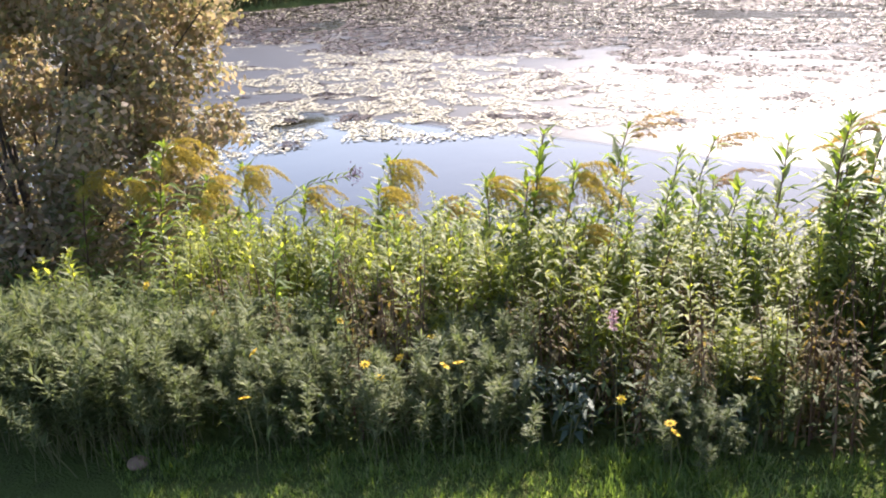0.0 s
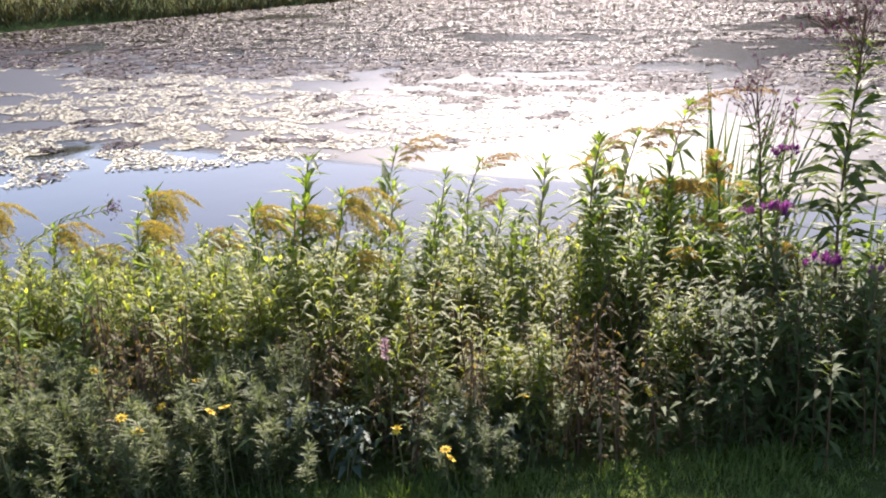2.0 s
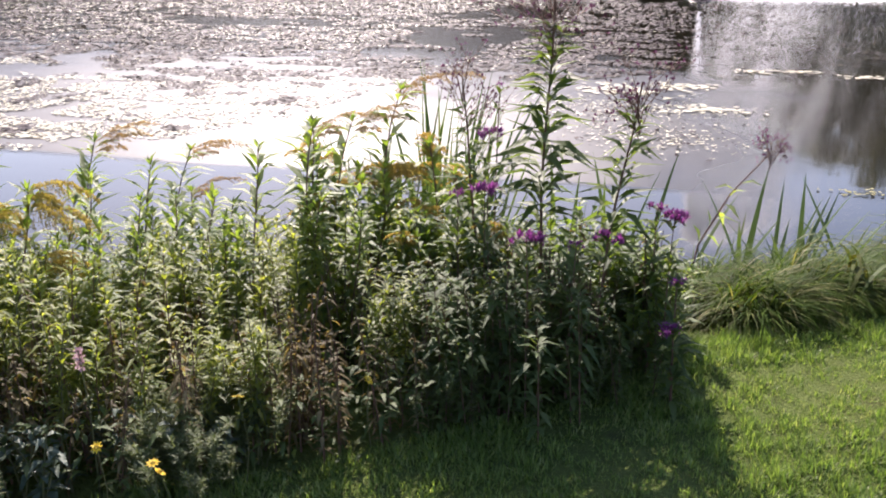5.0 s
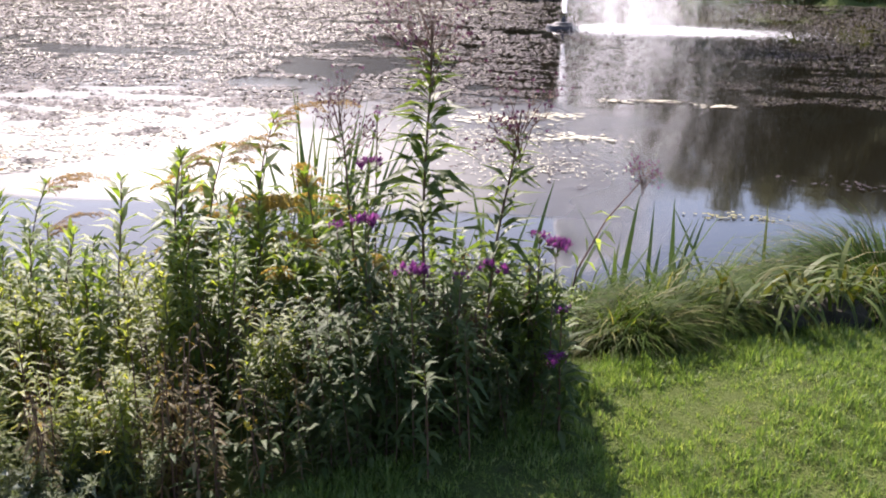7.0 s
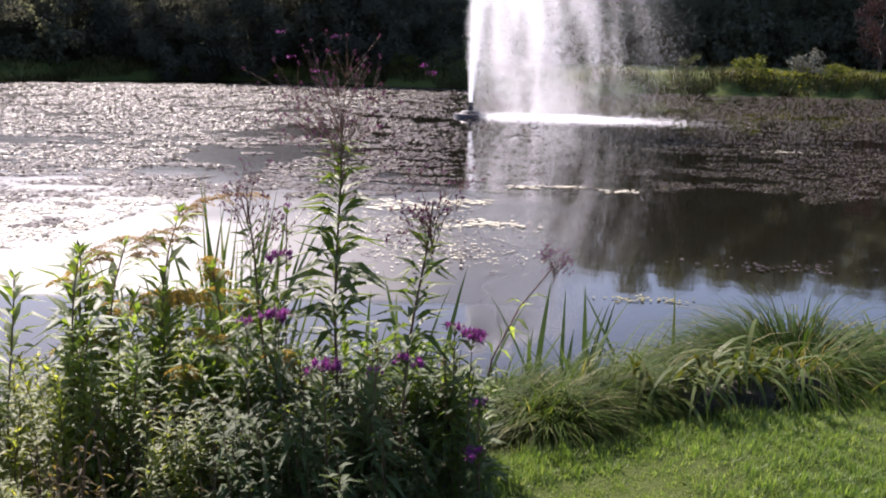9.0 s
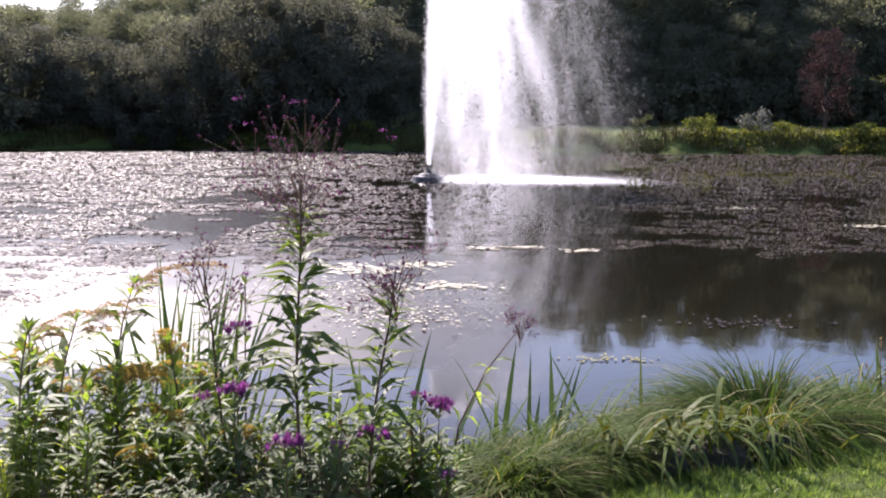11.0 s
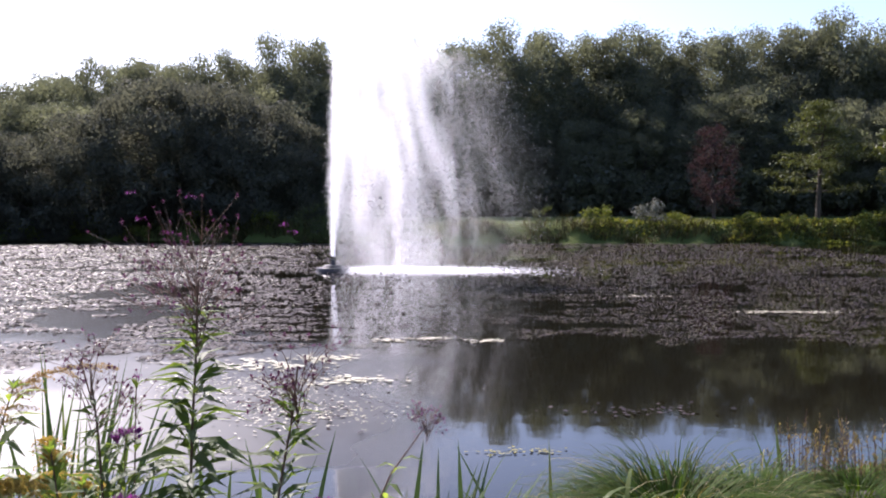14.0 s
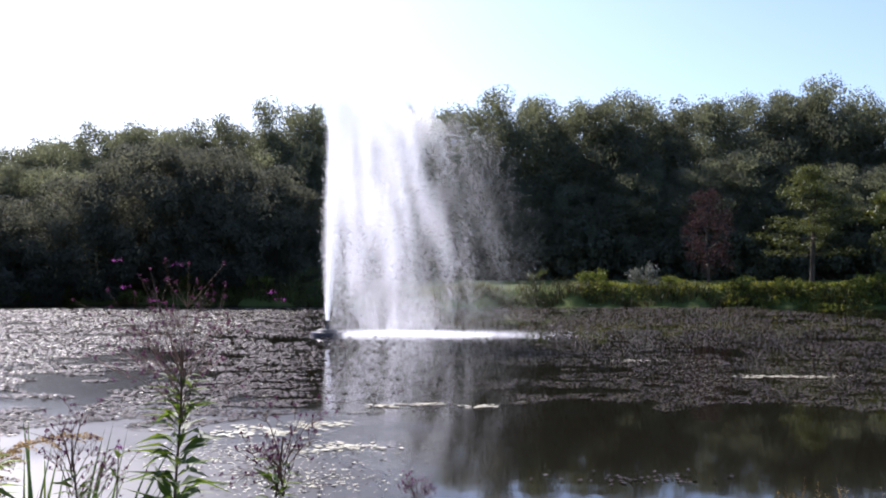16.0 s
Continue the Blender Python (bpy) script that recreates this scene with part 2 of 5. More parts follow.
def water_mat():
    m, nt, ln = nodes_of("pond_water")
    out, p, geo = nt.new("ShaderNodeOutputMaterial"), nt.new("ShaderNodeBsdfPrincipled"), nt.new("ShaderNodeNewGeometry")
    p.inputs["Base Color"].default_value = (0.008, 0.007, 0.004, 1)
    p.inputs["Roughness"].default_value = 0.03
    p.inputs["IOR"].default_value = 1.33
    n1, n2, n0 = (nt.new("ShaderNodeTexNoise") for _ in range(3))
    # patches ruffled by the wind: a rougher sheen towards the open left side
    sx = nt.new("ShaderNodeSeparateXYZ")
    ln.new(geo.outputs["Position"], sx.inputs[0])
    n0.inputs["Scale"].default_value, n0.inputs["Detail"].default_value = 0.35, 3
    ln.new(geo.outputs["Position"], n0.inputs["Vector"])
    ax = nt.new("ShaderNodeMath"); ax.operation = "MULTIPLY_ADD"; ax.inputs[1].default_value = 3.0
    far = nt.new("ShaderNodeMapRange")
    far.inputs["From Min"].default_value, far.inputs["From Max"].default_value = 12.0, 24.0
    far.inputs["To Min"].default_value, far.inputs["To Max"].default_value = 0.0, 7.0
    ln.new(sx.outputs["Y"], far.inputs["Value"])
    near = nt.new("ShaderNodeMapRange")
    near.inputs["From Min"].default_value, near.inputs["From Max"].default_value = 5.3, 7.0
    near.inputs["To Min"].default_value, near.inputs["To Max"].default_value = 11.0, 0.0
    ln.new(sx.outputs["Y"], near.inputs["Value"])
    calm = nt.new("ShaderNodeMath"); calm.operation = "ADD"
    ln.new(far.outputs["Result"], calm.inputs[0]); ln.new(near.outputs["Result"], calm.inputs[1])
    xs = nt.new("ShaderNodeMath"); xs.operation = "ADD"
    ln.new(sx.outputs["X"], xs.inputs[0]); ln.new(calm.outputs[0], xs.inputs[1])
    ln.new(n0.outputs["Fac"], ax.inputs[0]); ln.new(xs.outputs[0], ax.inputs[2])
    mr = nt.new("ShaderNodeMapRange")
    mr.inputs["From Min"].default_value, mr.inputs["From Max"].default_value = 1.6, 0.0
    mr.inputs["To Min"].default_value, mr.inputs["To Max"].default_value = 0.04, 0.43
    ln.new(ax.outputs[0], mr.inputs["Value"])
    # the wind is broken where the weed stands thick, farther out
    yn = nt.new("ShaderNodeMath"); yn.operation = "MULTIPLY_ADD"; yn.inputs[1].default_value = 9.0
    ln.new(n0.outputs["Fac"], yn.inputs[0]); ln.new(sx.outputs["Y"], yn.inputs[2])
    lee = nt.new("ShaderNodeMapRange")
    lee.inputs["From Min"].default_value, lee.inputs["From Max"].default_value = 14.0, 19.0
    lee.inputs["To Min"].default_value, lee.inputs["To Max"].default_value = 1.0, 0.42
    ln.new(yn.outputs[0], lee.inputs["Value"])
    both = nt.new("ShaderNodeMath"); both.operation = "MULTIPLY"
    ln.new(mr.outputs["Result"], both.inputs[0]); ln.new(lee.outputs["Result"], both.inputs[1])
    ln.new(both.outputs[0], p.inputs["Roughness"])
    n1.inputs["Scale"].default_value, n1.inputs["Detail"].default_value = 3.0, 3
    n2.inputs["Scale"].default_value, n2.inputs["Detail"].default_value = 1.1, 2
    ad = nt.new("ShaderNodeMath"); ad.operation = "MULTIPLY_ADD"; ad.inputs[1].default_value = 2.0
    for n in (n1, n2):
        ln.new(geo.outputs["Position"], n.inputs["Vector"])
    ln.new(n2.outputs["Fac"], ad.inputs[0]); ln.new(n1.outputs["Fac"], ad.inputs[2])
    bp = nt.new("ShaderNodeBump")
    bp.inputs["Strength"].default_value, bp.inputs["Distance"].default_value = 0.04, 0.02
    ln.new(ad.outputs[0], bp.inputs["Height"]); ln.new(bp.outputs[0], p.inputs["Normal"])
    ln.new(p.outputs[0], out.inputs[0])
    return m


def spray_mat():
    m, nt, ln = nodes_of("water_spray")
    out, t, d, mix = (nt.new(k) for k in ("ShaderNodeOutputMaterial", "ShaderNodeBsdfTranslucent", "ShaderNodeBsdfDiffuse", "ShaderNodeMixShader"))
    t.inputs["Color"].default_value = d.inputs["Color"].default_value = (0.93, 0.94, 0.96, 1)
    mix.inputs[0].default_value = 0.8
    ln.new(d.outputs[0], mix.inputs[1]); ln.new(t.outputs[0], mix.inputs[2]); ln.new(mix.outputs[0], out.inputs[0])
    return m


def plain_mat(name, col, rough=0.5, metal=0.0):
    m, nt, ln = nodes_of(name)
    out, p, nz, geo = (nt.new(k) for k in ("ShaderNodeOutputMaterial", "ShaderNodeBsdfPrincipled", "ShaderNodeTexNoise", "ShaderNodeNewGeometry"))
    nz.inputs["Scale"].default_value, nz.inputs["Detail"].default_value = 14, 4
    ln.new(geo.outputs["Position"], nz.inputs["Vector"])
    r = ramp(nt, [(0.3, tuple(v * 0.6 for v in col)), (0.7, tuple(min(1, v * 1.3) for v in col))])
    ln.new(nz.outputs["Fac"], r.inputs[0]); ln.new(r.outputs[0], p.inputs["Base Color"])
    p.inputs["Roughness"].default_value, p.inputs["Metallic"].default_value = rough, metal
    ln.new(p.outputs[0], out.inputs[0])
    return m


M_GROUND, M_WATER, M_SPRAY = ground_mat(), water_mat(), spray_mat()
M_FLOAT = plain_mat("black_plastic", (0.02, 0.02, 0.022), 0.5)
# near-black filler colour that stands for shade inside the sedges and strap plants
M_SHADE_FILL = plain_mat("shade_fill", (0.035, 0.028, 0.018), 0.95)
M_STONE = plain_mat("stone", (0.26, 0.17, 0.11), 0.85)

# ---- mesh helpers ----
rng = np.random.default_rng(7)


class Geo:
    """Collects vertices and faces, all in numpy blocks."""

    def __init__(self):
        self.v, self.f, self.n = [], [], 0

    def add(self, verts, faces):
        verts = np.asarray(verts, float).reshape(-1, 3)
        for block in (faces if isinstance(faces, list) else [faces]):
            self.f.append(np.asarray(block, int) + self.n)
        self.v.append(verts)
        self.n += len(verts)
        return self

    def mesh(self, name, mat):
        me = bpy.data.meshes.new(name)
        v = np.concatenate(self.v)
        loops = np.concatenate([b.ravel() for b in self.f])
        sizes = np.concatenate([np.full(len(b), b.shape[1]) for b in self.f])
        me.vertices.add(len(v)); me.vertices.foreach_set("co", v.ravel())
        me.loops.add(len(loops)); me.loops.foreach_set("vertex_index", loops)
        me.polygons.add(len(sizes))
        me.polygons.foreach_set("loop_start", np.concatenate([[0], np.cumsum(sizes)[:-1]]))
        me.update(calc_edges=True)
        me.validate()
        me.materials.append(mat)
        return me


def part(name, data, material, parent, label=""):
    """Links a mesh, a bmesh or a Geo as one mesh object under a thing or a part."""
    if isinstance(data, Geo):
        data = data.mesh(name, material)
    elif isinstance(data, bmesh.types.BMesh):
        me = bpy.data.meshes.new(name)
        data.to_mesh(me); data.free()
        me.materials.append(material)
        data = me
    ob = new(name, data)
    if parent:
        ob.parent = parent
    return tagged(ob, label)


def unit(a):
    return a / np.maximum(np.linalg.norm(a, axis=-1, keepdims=True), 1e-9)


def leaves(g, base, way, L, W, droop=0.2, fold=0.2, up=(0, 0, 1), small=False):
    """Folded lance-shaped leaves: base (n,3), way (n,3), length and width."""
    base, way = np.asarray(base, float), unit(np.asarray(way, float))
    n = len(base)
    L, W = np.broadcast_to(L, n)[:, None], np.broadcast_to(W, n)[:, None]
    droop = np.broadcast_to(droop, n)[:, None]
    side = unit(np.cross(way, np.broadcast_to(np.asarray(up, float), way.shape)) + 1e-6)
    top = np.cross(side, way)
    mid = base + way * L * 0.42
    left, right = mid + side * W / 2 + top * W * fold, mid - side * W / 2 + top * W * fold
    tip = base + way * L - np.array([0, 0, 1.0]) * droop * L
    if small:
        v = np.stack([base, left, tip, right], 1).reshape(-1, 3)
        return g.add(v, np.arange(n)[:, None] * 4 + [0, 3, 2, 1])
    v = np.stack([base, left, mid, right, tip], 1).reshape(-1, 3)
    i = np.arange(n)[:, None] * 5
    f = np.concatenate([i + [0, 2, 1], i + [0, 3, 2], i + [1, 2, 4], i + [2, 3, 4]])
    return g.add(v, f)


def blades(g, base, head, lift, bend, L, W, seg=5, flat=0.0):
    """Grass ribbons: heading (radians), first elevation, how far it bends over along its length."""
    base = np.asarray(base, float)
    n = len(base)
    head, lift, bend, L, W = (np.broadcast_to(a, n).astype(float) for a in (head, lift, bend, L, W))
    hx = np.stack([np.cos(head), np.sin(head), np.zeros(n)], 1)
    turn = head + np.pi / 2
    side = np.stack([np.cos(turn), np.sin(turn), np.full(n, flat)], 1)
    p, rows = base.copy(), []
    for k in range(seg + 1):
        s = k / seg
        w = (W * (0.55 + 0.45 * min(1, s * 4)) * (1 - s ** 2.2) + 0.0004)[:, None]
        rows += [p - side * w / 2, p + side * w / 2]
        e = lift - bend * (s + 0.5 / seg) ** 1.3
        p = p + (L / seg)[:, None] * (hx * np.cos(e)[:, None] + np.array([0, 0, 1.0]) * np.sin(e)[:, None])
    v = np.stack(rows, 1).reshape(-1, 3)
    m = 2 * (seg + 1)
    i = np.arange(n)[:, None] * m
    return g.add(v, np.concatenate([i + [2 * k, 2 * k + 1, 2 * k + 3, 2 * k + 2] for k in range(seg)]))


def tube(g, pts, radii, sides=5):
    pts = np.asarray(pts, float)
    k = len(pts)
    d = unit(np.gradient(pts, axis=0))
    a = unit(np.cross(d, [0.31, 0.95, 0.05]))
    b = np.cross(d, a)
    t = np.linspace(0, 2 * np.pi, sides, endpoint=False)
    ring = (a[:, None] * np.cos(t)[None, :, None] + b[:, None] * np.sin(t)[None, :, None]) * np.asarray(radii, float)[:, None, None]
    v = (pts[:, None] + ring).reshape(-1, 3)
    f = [(i * sides + j, i * sides + (j + 1) % sides, (i + 1) * sides + (j + 1) % sides, (i + 1) * sides + j)
         for i in range(k - 1) for j in range(sides)]
    return g.add(v, np.array(f))


def smooth(a):
    a = np.clip(a, 0, 1)
    return a * a * (3 - 2 * a)


def thing(name, x, y, z, label, category, group="", kind="", turn=0.0, size=1.0):
    ob = new(name)
    ob.empty_display_size = 0.1
    ob.matrix_basis = pose(x, y, z, 0, 0, turn) @ Matrix.Scale(size, 4)
    return tagged(ob, label, category, group, kind)


# ---- plan: the lawn's edge and the pond's shore ----
EDGE = np.array([(-8, -4.6), (-5.2, -2.0), (-3.05, -0.11), (-2.23, 0.65), (-1.5, 1.40), (-0.72, 2.08), (-0.40, 2.5), (-0.26, 3.0), (-0.05, 3.25), (0.33, 3.52),
                 (0.83, 3.86), (1.47, 4.24), (3, 5.1), (6, 6.5), (12, 9)], float)
SHORE = np.array([(-16, -9), (-9.5, -2), (-6.6, 1.2), (-4.7, 2.3), (-3.4, 3.2), (-2.2, 4.2), (-0.9, 5.1), (0.5, 5.7), (2, 6.4), (4, 7.4), (8, 9.5), (16, 12),
                  (26, 16), (38, 24), (44, 38), (40, 50), (30, 56), (24.6, 58.5), (14, 58.2), (5, 59.3), (-4, 61), (-10, 61), (-20, 65), (-30, 67), (-36, 58),
                  (-36.5, 40), (-37, 26), (-38.5, 15), (-36, 4), (-28, -6), (-20, -10)], float)


def shore_distance(x, y):
    """Metres from the shore line: above nought on land, below in the pond."""
    p = np.stack([np.asarray(x, float), np.asarray(y, float)], -1)
    best, inside = np.full(p.shape[:-1], 1e9), np.zeros(p.shape[:-1], bool)
    for a, b in zip(SHORE, np.roll(SHORE, -1, 0)):
        ab = b - a
        t = np.clip(((p - a) @ ab) / (ab @ ab), 0, 1)
        best = np.minimum(best, np.linalg.norm(p - a - t[..., None] * ab, axis=-1))
        cross = (a[1] > p[..., 1]) != (b[1] > p[..., 1])
        with np.errstate(divide="ignore", invalid="ignore"):
            xs = a[0] + (p[..., 1] - a[1]) / (ab[1] if ab[1] else 1e-9) * ab[0]
        inside ^= cross & (p[..., 0] < xs)
    return np.where(inside, -best, best)


def ground_z(x, y):
    d = shore_distance(x, y)
    far = smooth((np.hypot(x, y) - 12) / 20)
    d = d + far * (0.5 * np.sin(np.asarray(x) * 0.9) + 0.35 * np.sin(np.asarray(x) * 2.3 + 1))
    bump = 0.012 * np.sin(np.asarray(x) * 3.1 + np.asarray(y) * 1.7) + 0.010 * np.sin(np.asarray(x) * 7.3 - np.asarray(y) * 5.1)
    land = (1 - far) * (0.45 + bump) * smooth(d / 2.3) + far * (1.0 * smooth(d / 1.5) + 0.055 * np.clip(d, 0, 9) + 0.012 * np.clip(d, 0, 30))
    return np.where(d > 0, land, -1.3 * smooth(-d / 4) - 0.05 * smooth(-d / 0.5))


def along_edge(s, out):
    """A place s metres along the lawn's edge from its third corner, and out metres towards the pond."""
    seg = np.diff(EDGE, axis=0)
    ln_ = np.linalg.norm(seg, axis=1)
    cum = np.concatenate([[0], np.cumsum(ln_)]) - ln_[:2].sum()
    i = int(np.clip(np.searchsorted(cum, s) - 1, 0, len(seg) - 1))
    d = seg[i] / ln_[i]
    q = EDGE[i] + d * (s - cum[i]) + np.array([-d[1], d[0]]) * out
    return float(q[0]), float(q[1])


# ---- ground and water ----
def axis(lo, hi, step):
    mid = np.arange(lo, hi, step)
    up_, s, p = [], step, hi
    while p < 2500:
        up_.append(p)
        s = min(s * 1.12, 1.0) if p < 95 else s * 1.25
        p += s
    dn, s, p = [], step, lo - step
    while p > -2500:
        dn.append(p)
        s = min(s * 1.12, 1.0) if p > -60 else s * 1.25
        p -= s
    return np.array(dn[::-1] + list(mid) + up_)


def build_ground():
    xs, ys = axis(-7, 5, 0.2), axis(-2, 8, 0.2)
    X, Y = np.meshgrid(xs, ys)
    Z = ground_z(X, Y)
    nx, ny = len(xs), len(ys)
    i = (np.arange(ny - 1)[:, None] * nx + np.arange(nx - 1)).ravel()[:, None]
    g = Geo().add(np.stack([X, Y, Z], -1), i + [0, 1, nx + 1, nx])
    ob = part("ground", g, M_GROUND, None)
    for p in ob.data.polygons:
        p.use_smooth = True
    tagged(ob, "grassy ground sloping into the pond, worn turf and soil", "ground", kind="structure")
    w = Geo().add([(-60, -30, 0), (60, -30, 0), (60, 90, 0), (-60, 90, 0)], np.array([[0, 1, 2, 3]]))
    ob = part("water", w, M_WATER, None)
    tagged(ob, "dark calm pond water with small ripples mirroring sky and trees", "water", kind="structure")


build_ground()

# ---- trees and the far bank ----


def crown(g, r, centre, size, clumps, per, leaf, squash=0.8, ragged=0.15, loose=0.0):
    """Leaf quads in clumps spread over an uneven ellipsoid."""
    u = unit(r.normal(size=(clumps, 3)))
    u[:, 2] = np.where(u[:, 2] < 0, u[:, 2] * 0.95, u[:, 2])
    u /= (np.abs(u) ** 2.8).sum(axis=1, keepdims=True) ** (1 / 2.8)      # broad shoulders
    rad = 0.88 * r.uniform(0.25, 1.0, clumps) ** 0.5 * (1 + ragged * r.normal(size=clumps) * 0.4)
    c = np.asarray(centre) + u * rad[:, None] * np.asarray(size)
    cr = r.uniform(0.6, 1.25, clumps) * 0.23 * (size[0] + size[2]) / 2
    k = np.repeat(np.arange(clumps), per)
    out = unit(r.normal(size=(len(k), 3)))
    q = c[k] + out * (r.random((len(k), 1)) ** 0.22) * cr[k][:, None] * np.array([1.1, 1.1, squash]) * (1 + 0.10 * r.normal(size=(len(k), 1)))
    way = np.cross(out, r.normal(size=(len(k), 3))) + 0.35 * r.normal(size=(len(k), 3))
    leaves(g, q, way, leaf * r.uniform(0.7, 1.4, len(k)), leaf * r.uniform(0.5, 0.8, len(k)), 0.10, 0.12, up=out + loose * r.normal(size=out.shape), small=True)
    return c


def build_tree(name, seed, h, width, low, clumps, per, leaf, mat, label, lean=0.0, category="tree"):
    r = np.random.default_rng(seed)
    t = thing(name, 0, 0, 0, label, category, "trees of the wood")
    g = Geo()
    zs = np.linspace(-0.3, h * 0.8, 7)
    wob = np.cumsum(r.normal(size=(7, 2)) * 0.12, axis=0)
    pts = np.column_stack([wob[:, 0] + lean * zs, wob[:, 1], zs])
    tube(g, pts, np.linspace(0.018 * h + 0.03, 0.03, 7), 7)
    for _ in range(9):
        z0 = r.uniform(max(low, 0.15 * h), 0.7 * h)
        a = r.uniform(0, 6.28)
        o = np.array([np.interp(z0, zs, pts[:, 0]), np.interp(z0, zs, pts[:, 1]), z0])
        ln = width * r.uniform(0.5, 0.9)
        q = [o + np.array([math.cos(a) * ln * s, math.sin(a) * ln * s, ln * 0.55 * s ** 1.4]) for s in (0, 0.35, 0.7, 1)]
        tube(g, q, [0.007 * h, 0.005 * h, 0.003 * h, 0.01], 5)
    part("trunk", g, M_BARK, t)
    g = Geo()
    mid = (h + low) / 2
    crown(g, r, (lean * mid, 0, mid), (width, width, (h - low) / 2), clumps, per, leaf)
    part("crown", g, mat, t)
    return t


OAK = [build_tree("oak_tree", 11 + i, 15.0, 4.9 + 0.4 * i, 1.0, 150, 280, 0.22, M_HAZY_TREE, "tall broad dark green tree, greyed for haze, in the wood behind the pond") for i in range(3)]
WILLOW = [build_tree("willow_tree", 31 + i, 9.0, 4.6, -0.6, 120, 270, 0.19, M_HAZY_WILLOW, "rounded willow, its green greyed for haze, leaning over the far bank") for i in range(2)]


def put_tree(src, x, y, h_now, h_src, turn, wide=1.0, first=[]):
    s = h_now / h_src
    m = pose(x, y, float(ground_z(x, y)) - 0.1, 0, 0, turn)
    if src.name not in first:
        first.append(src.name)
        src.matrix_basis = m @ Matrix.Diagonal((s * wide, s * wide, s, 1))
        return src
    ob = copy_thing(src, m)
    ob.scale = (s * wide, s * wide, s)
    return ob


def build_shrub(name, seed, h, w, clumps, per, leaf, mat, label, cat="shrub", stem=M_BARK):
    r = np.random.default_rng(seed)
    t = thing(name, 0, 0, 0, label, cat)
    g, gl = Geo(), Geo()
    c = crown(gl, r, (0, 0, h * 0.38), (w, w, h * 0.62), clumps, per, leaf, 0.9, loose=0.9)
    for q in c[:: max(1, clumps // 22)]:
        p0 = np.array([q[0] * 0.12, q[1] * 0.12, -0.1])
        tube(g, [p0, p0 * 0.4 + q * 0.6 + [0, 0, 0.1 * h], q], [0.007 * h, 0.005 * h, 0.002 * h], 5)
    part("branch_frame", g, stem, t)
    part("foliage", gl, mat, t)
    return t


def build_wood():
    r = random.Random(5)
    # skyline trees, from the far side's left end to its right end: x, y, height, breadth
    sky_line = [(-47.6, 92, 14.0, 1.00), (-43.5, 92, 14.4, 1.00), (-38.9, 90, 14.7, 0.90), (-34.5, 86, 14.8, 0.80), (-30.5, 84, 15.0, 0.80), (-27.5, 84, 15.2, 0.80), (-23.8, 82, 14.5, 0.75), (-20.8, 82, 15.0, 0.80),
                (-18.1, 84, 14.9, 0.70), (-14.4, 80, 16.0, 0.72), (-11.5, 80, 16.3, 0.78), (-8.8, 84, 15.3, 0.70), (-5.0, 84, 16.0, 0.75), (-1.7, 84, 16.4, 0.75), (2.4, 82, 16.5, 0.80), (6.6, 80, 16.9, 0.85),
                (9.8, 82, 17.0, 0.75), (13.8, 84, 17.4, 0.75), (16.8, 82, 17.3, 0.80), (20.1, 84, 17.2, 0.70), (23.5, 82, 17.3, 0.75), (27.2, 84, 16.8, 0.70), (30.3, 82, 17.8, 0.80), (34.1, 84, 18.1, 0.75),
                (35.2, 80, 17.7, 0.80), (38.5, 80, 16.1, 0.80), (40.9, 78, 16.2, 0.85), (43.7, 76, 16.0, 0.90), (45.5, 72, 15.0, 0.90)]
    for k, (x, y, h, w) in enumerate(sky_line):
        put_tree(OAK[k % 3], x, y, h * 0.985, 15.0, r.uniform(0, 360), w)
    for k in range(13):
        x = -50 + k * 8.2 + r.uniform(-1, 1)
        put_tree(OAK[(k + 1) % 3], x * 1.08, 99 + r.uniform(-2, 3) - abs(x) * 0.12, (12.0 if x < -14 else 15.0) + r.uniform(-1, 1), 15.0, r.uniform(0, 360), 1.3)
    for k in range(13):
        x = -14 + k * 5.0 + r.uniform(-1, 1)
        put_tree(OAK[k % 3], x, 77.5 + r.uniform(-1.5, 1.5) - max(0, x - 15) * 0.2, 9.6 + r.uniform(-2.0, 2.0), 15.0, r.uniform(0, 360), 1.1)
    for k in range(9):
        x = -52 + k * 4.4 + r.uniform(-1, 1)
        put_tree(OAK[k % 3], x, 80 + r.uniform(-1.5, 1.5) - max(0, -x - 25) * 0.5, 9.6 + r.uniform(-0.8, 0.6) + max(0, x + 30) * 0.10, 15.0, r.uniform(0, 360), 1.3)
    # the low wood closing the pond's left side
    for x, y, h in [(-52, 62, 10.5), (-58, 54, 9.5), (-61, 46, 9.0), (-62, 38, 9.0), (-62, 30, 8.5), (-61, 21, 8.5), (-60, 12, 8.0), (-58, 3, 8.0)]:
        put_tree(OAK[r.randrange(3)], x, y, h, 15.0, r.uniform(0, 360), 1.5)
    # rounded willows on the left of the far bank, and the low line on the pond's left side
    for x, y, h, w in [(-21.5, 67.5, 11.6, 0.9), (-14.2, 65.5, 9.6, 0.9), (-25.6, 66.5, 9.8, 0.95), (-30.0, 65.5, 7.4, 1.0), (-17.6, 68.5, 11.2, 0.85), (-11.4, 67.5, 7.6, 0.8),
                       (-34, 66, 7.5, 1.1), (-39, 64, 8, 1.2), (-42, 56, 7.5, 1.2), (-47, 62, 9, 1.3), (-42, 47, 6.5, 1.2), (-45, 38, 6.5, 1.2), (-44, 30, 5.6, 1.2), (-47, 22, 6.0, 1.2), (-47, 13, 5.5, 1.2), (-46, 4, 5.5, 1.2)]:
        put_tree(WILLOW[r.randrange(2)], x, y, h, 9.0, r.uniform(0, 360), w)
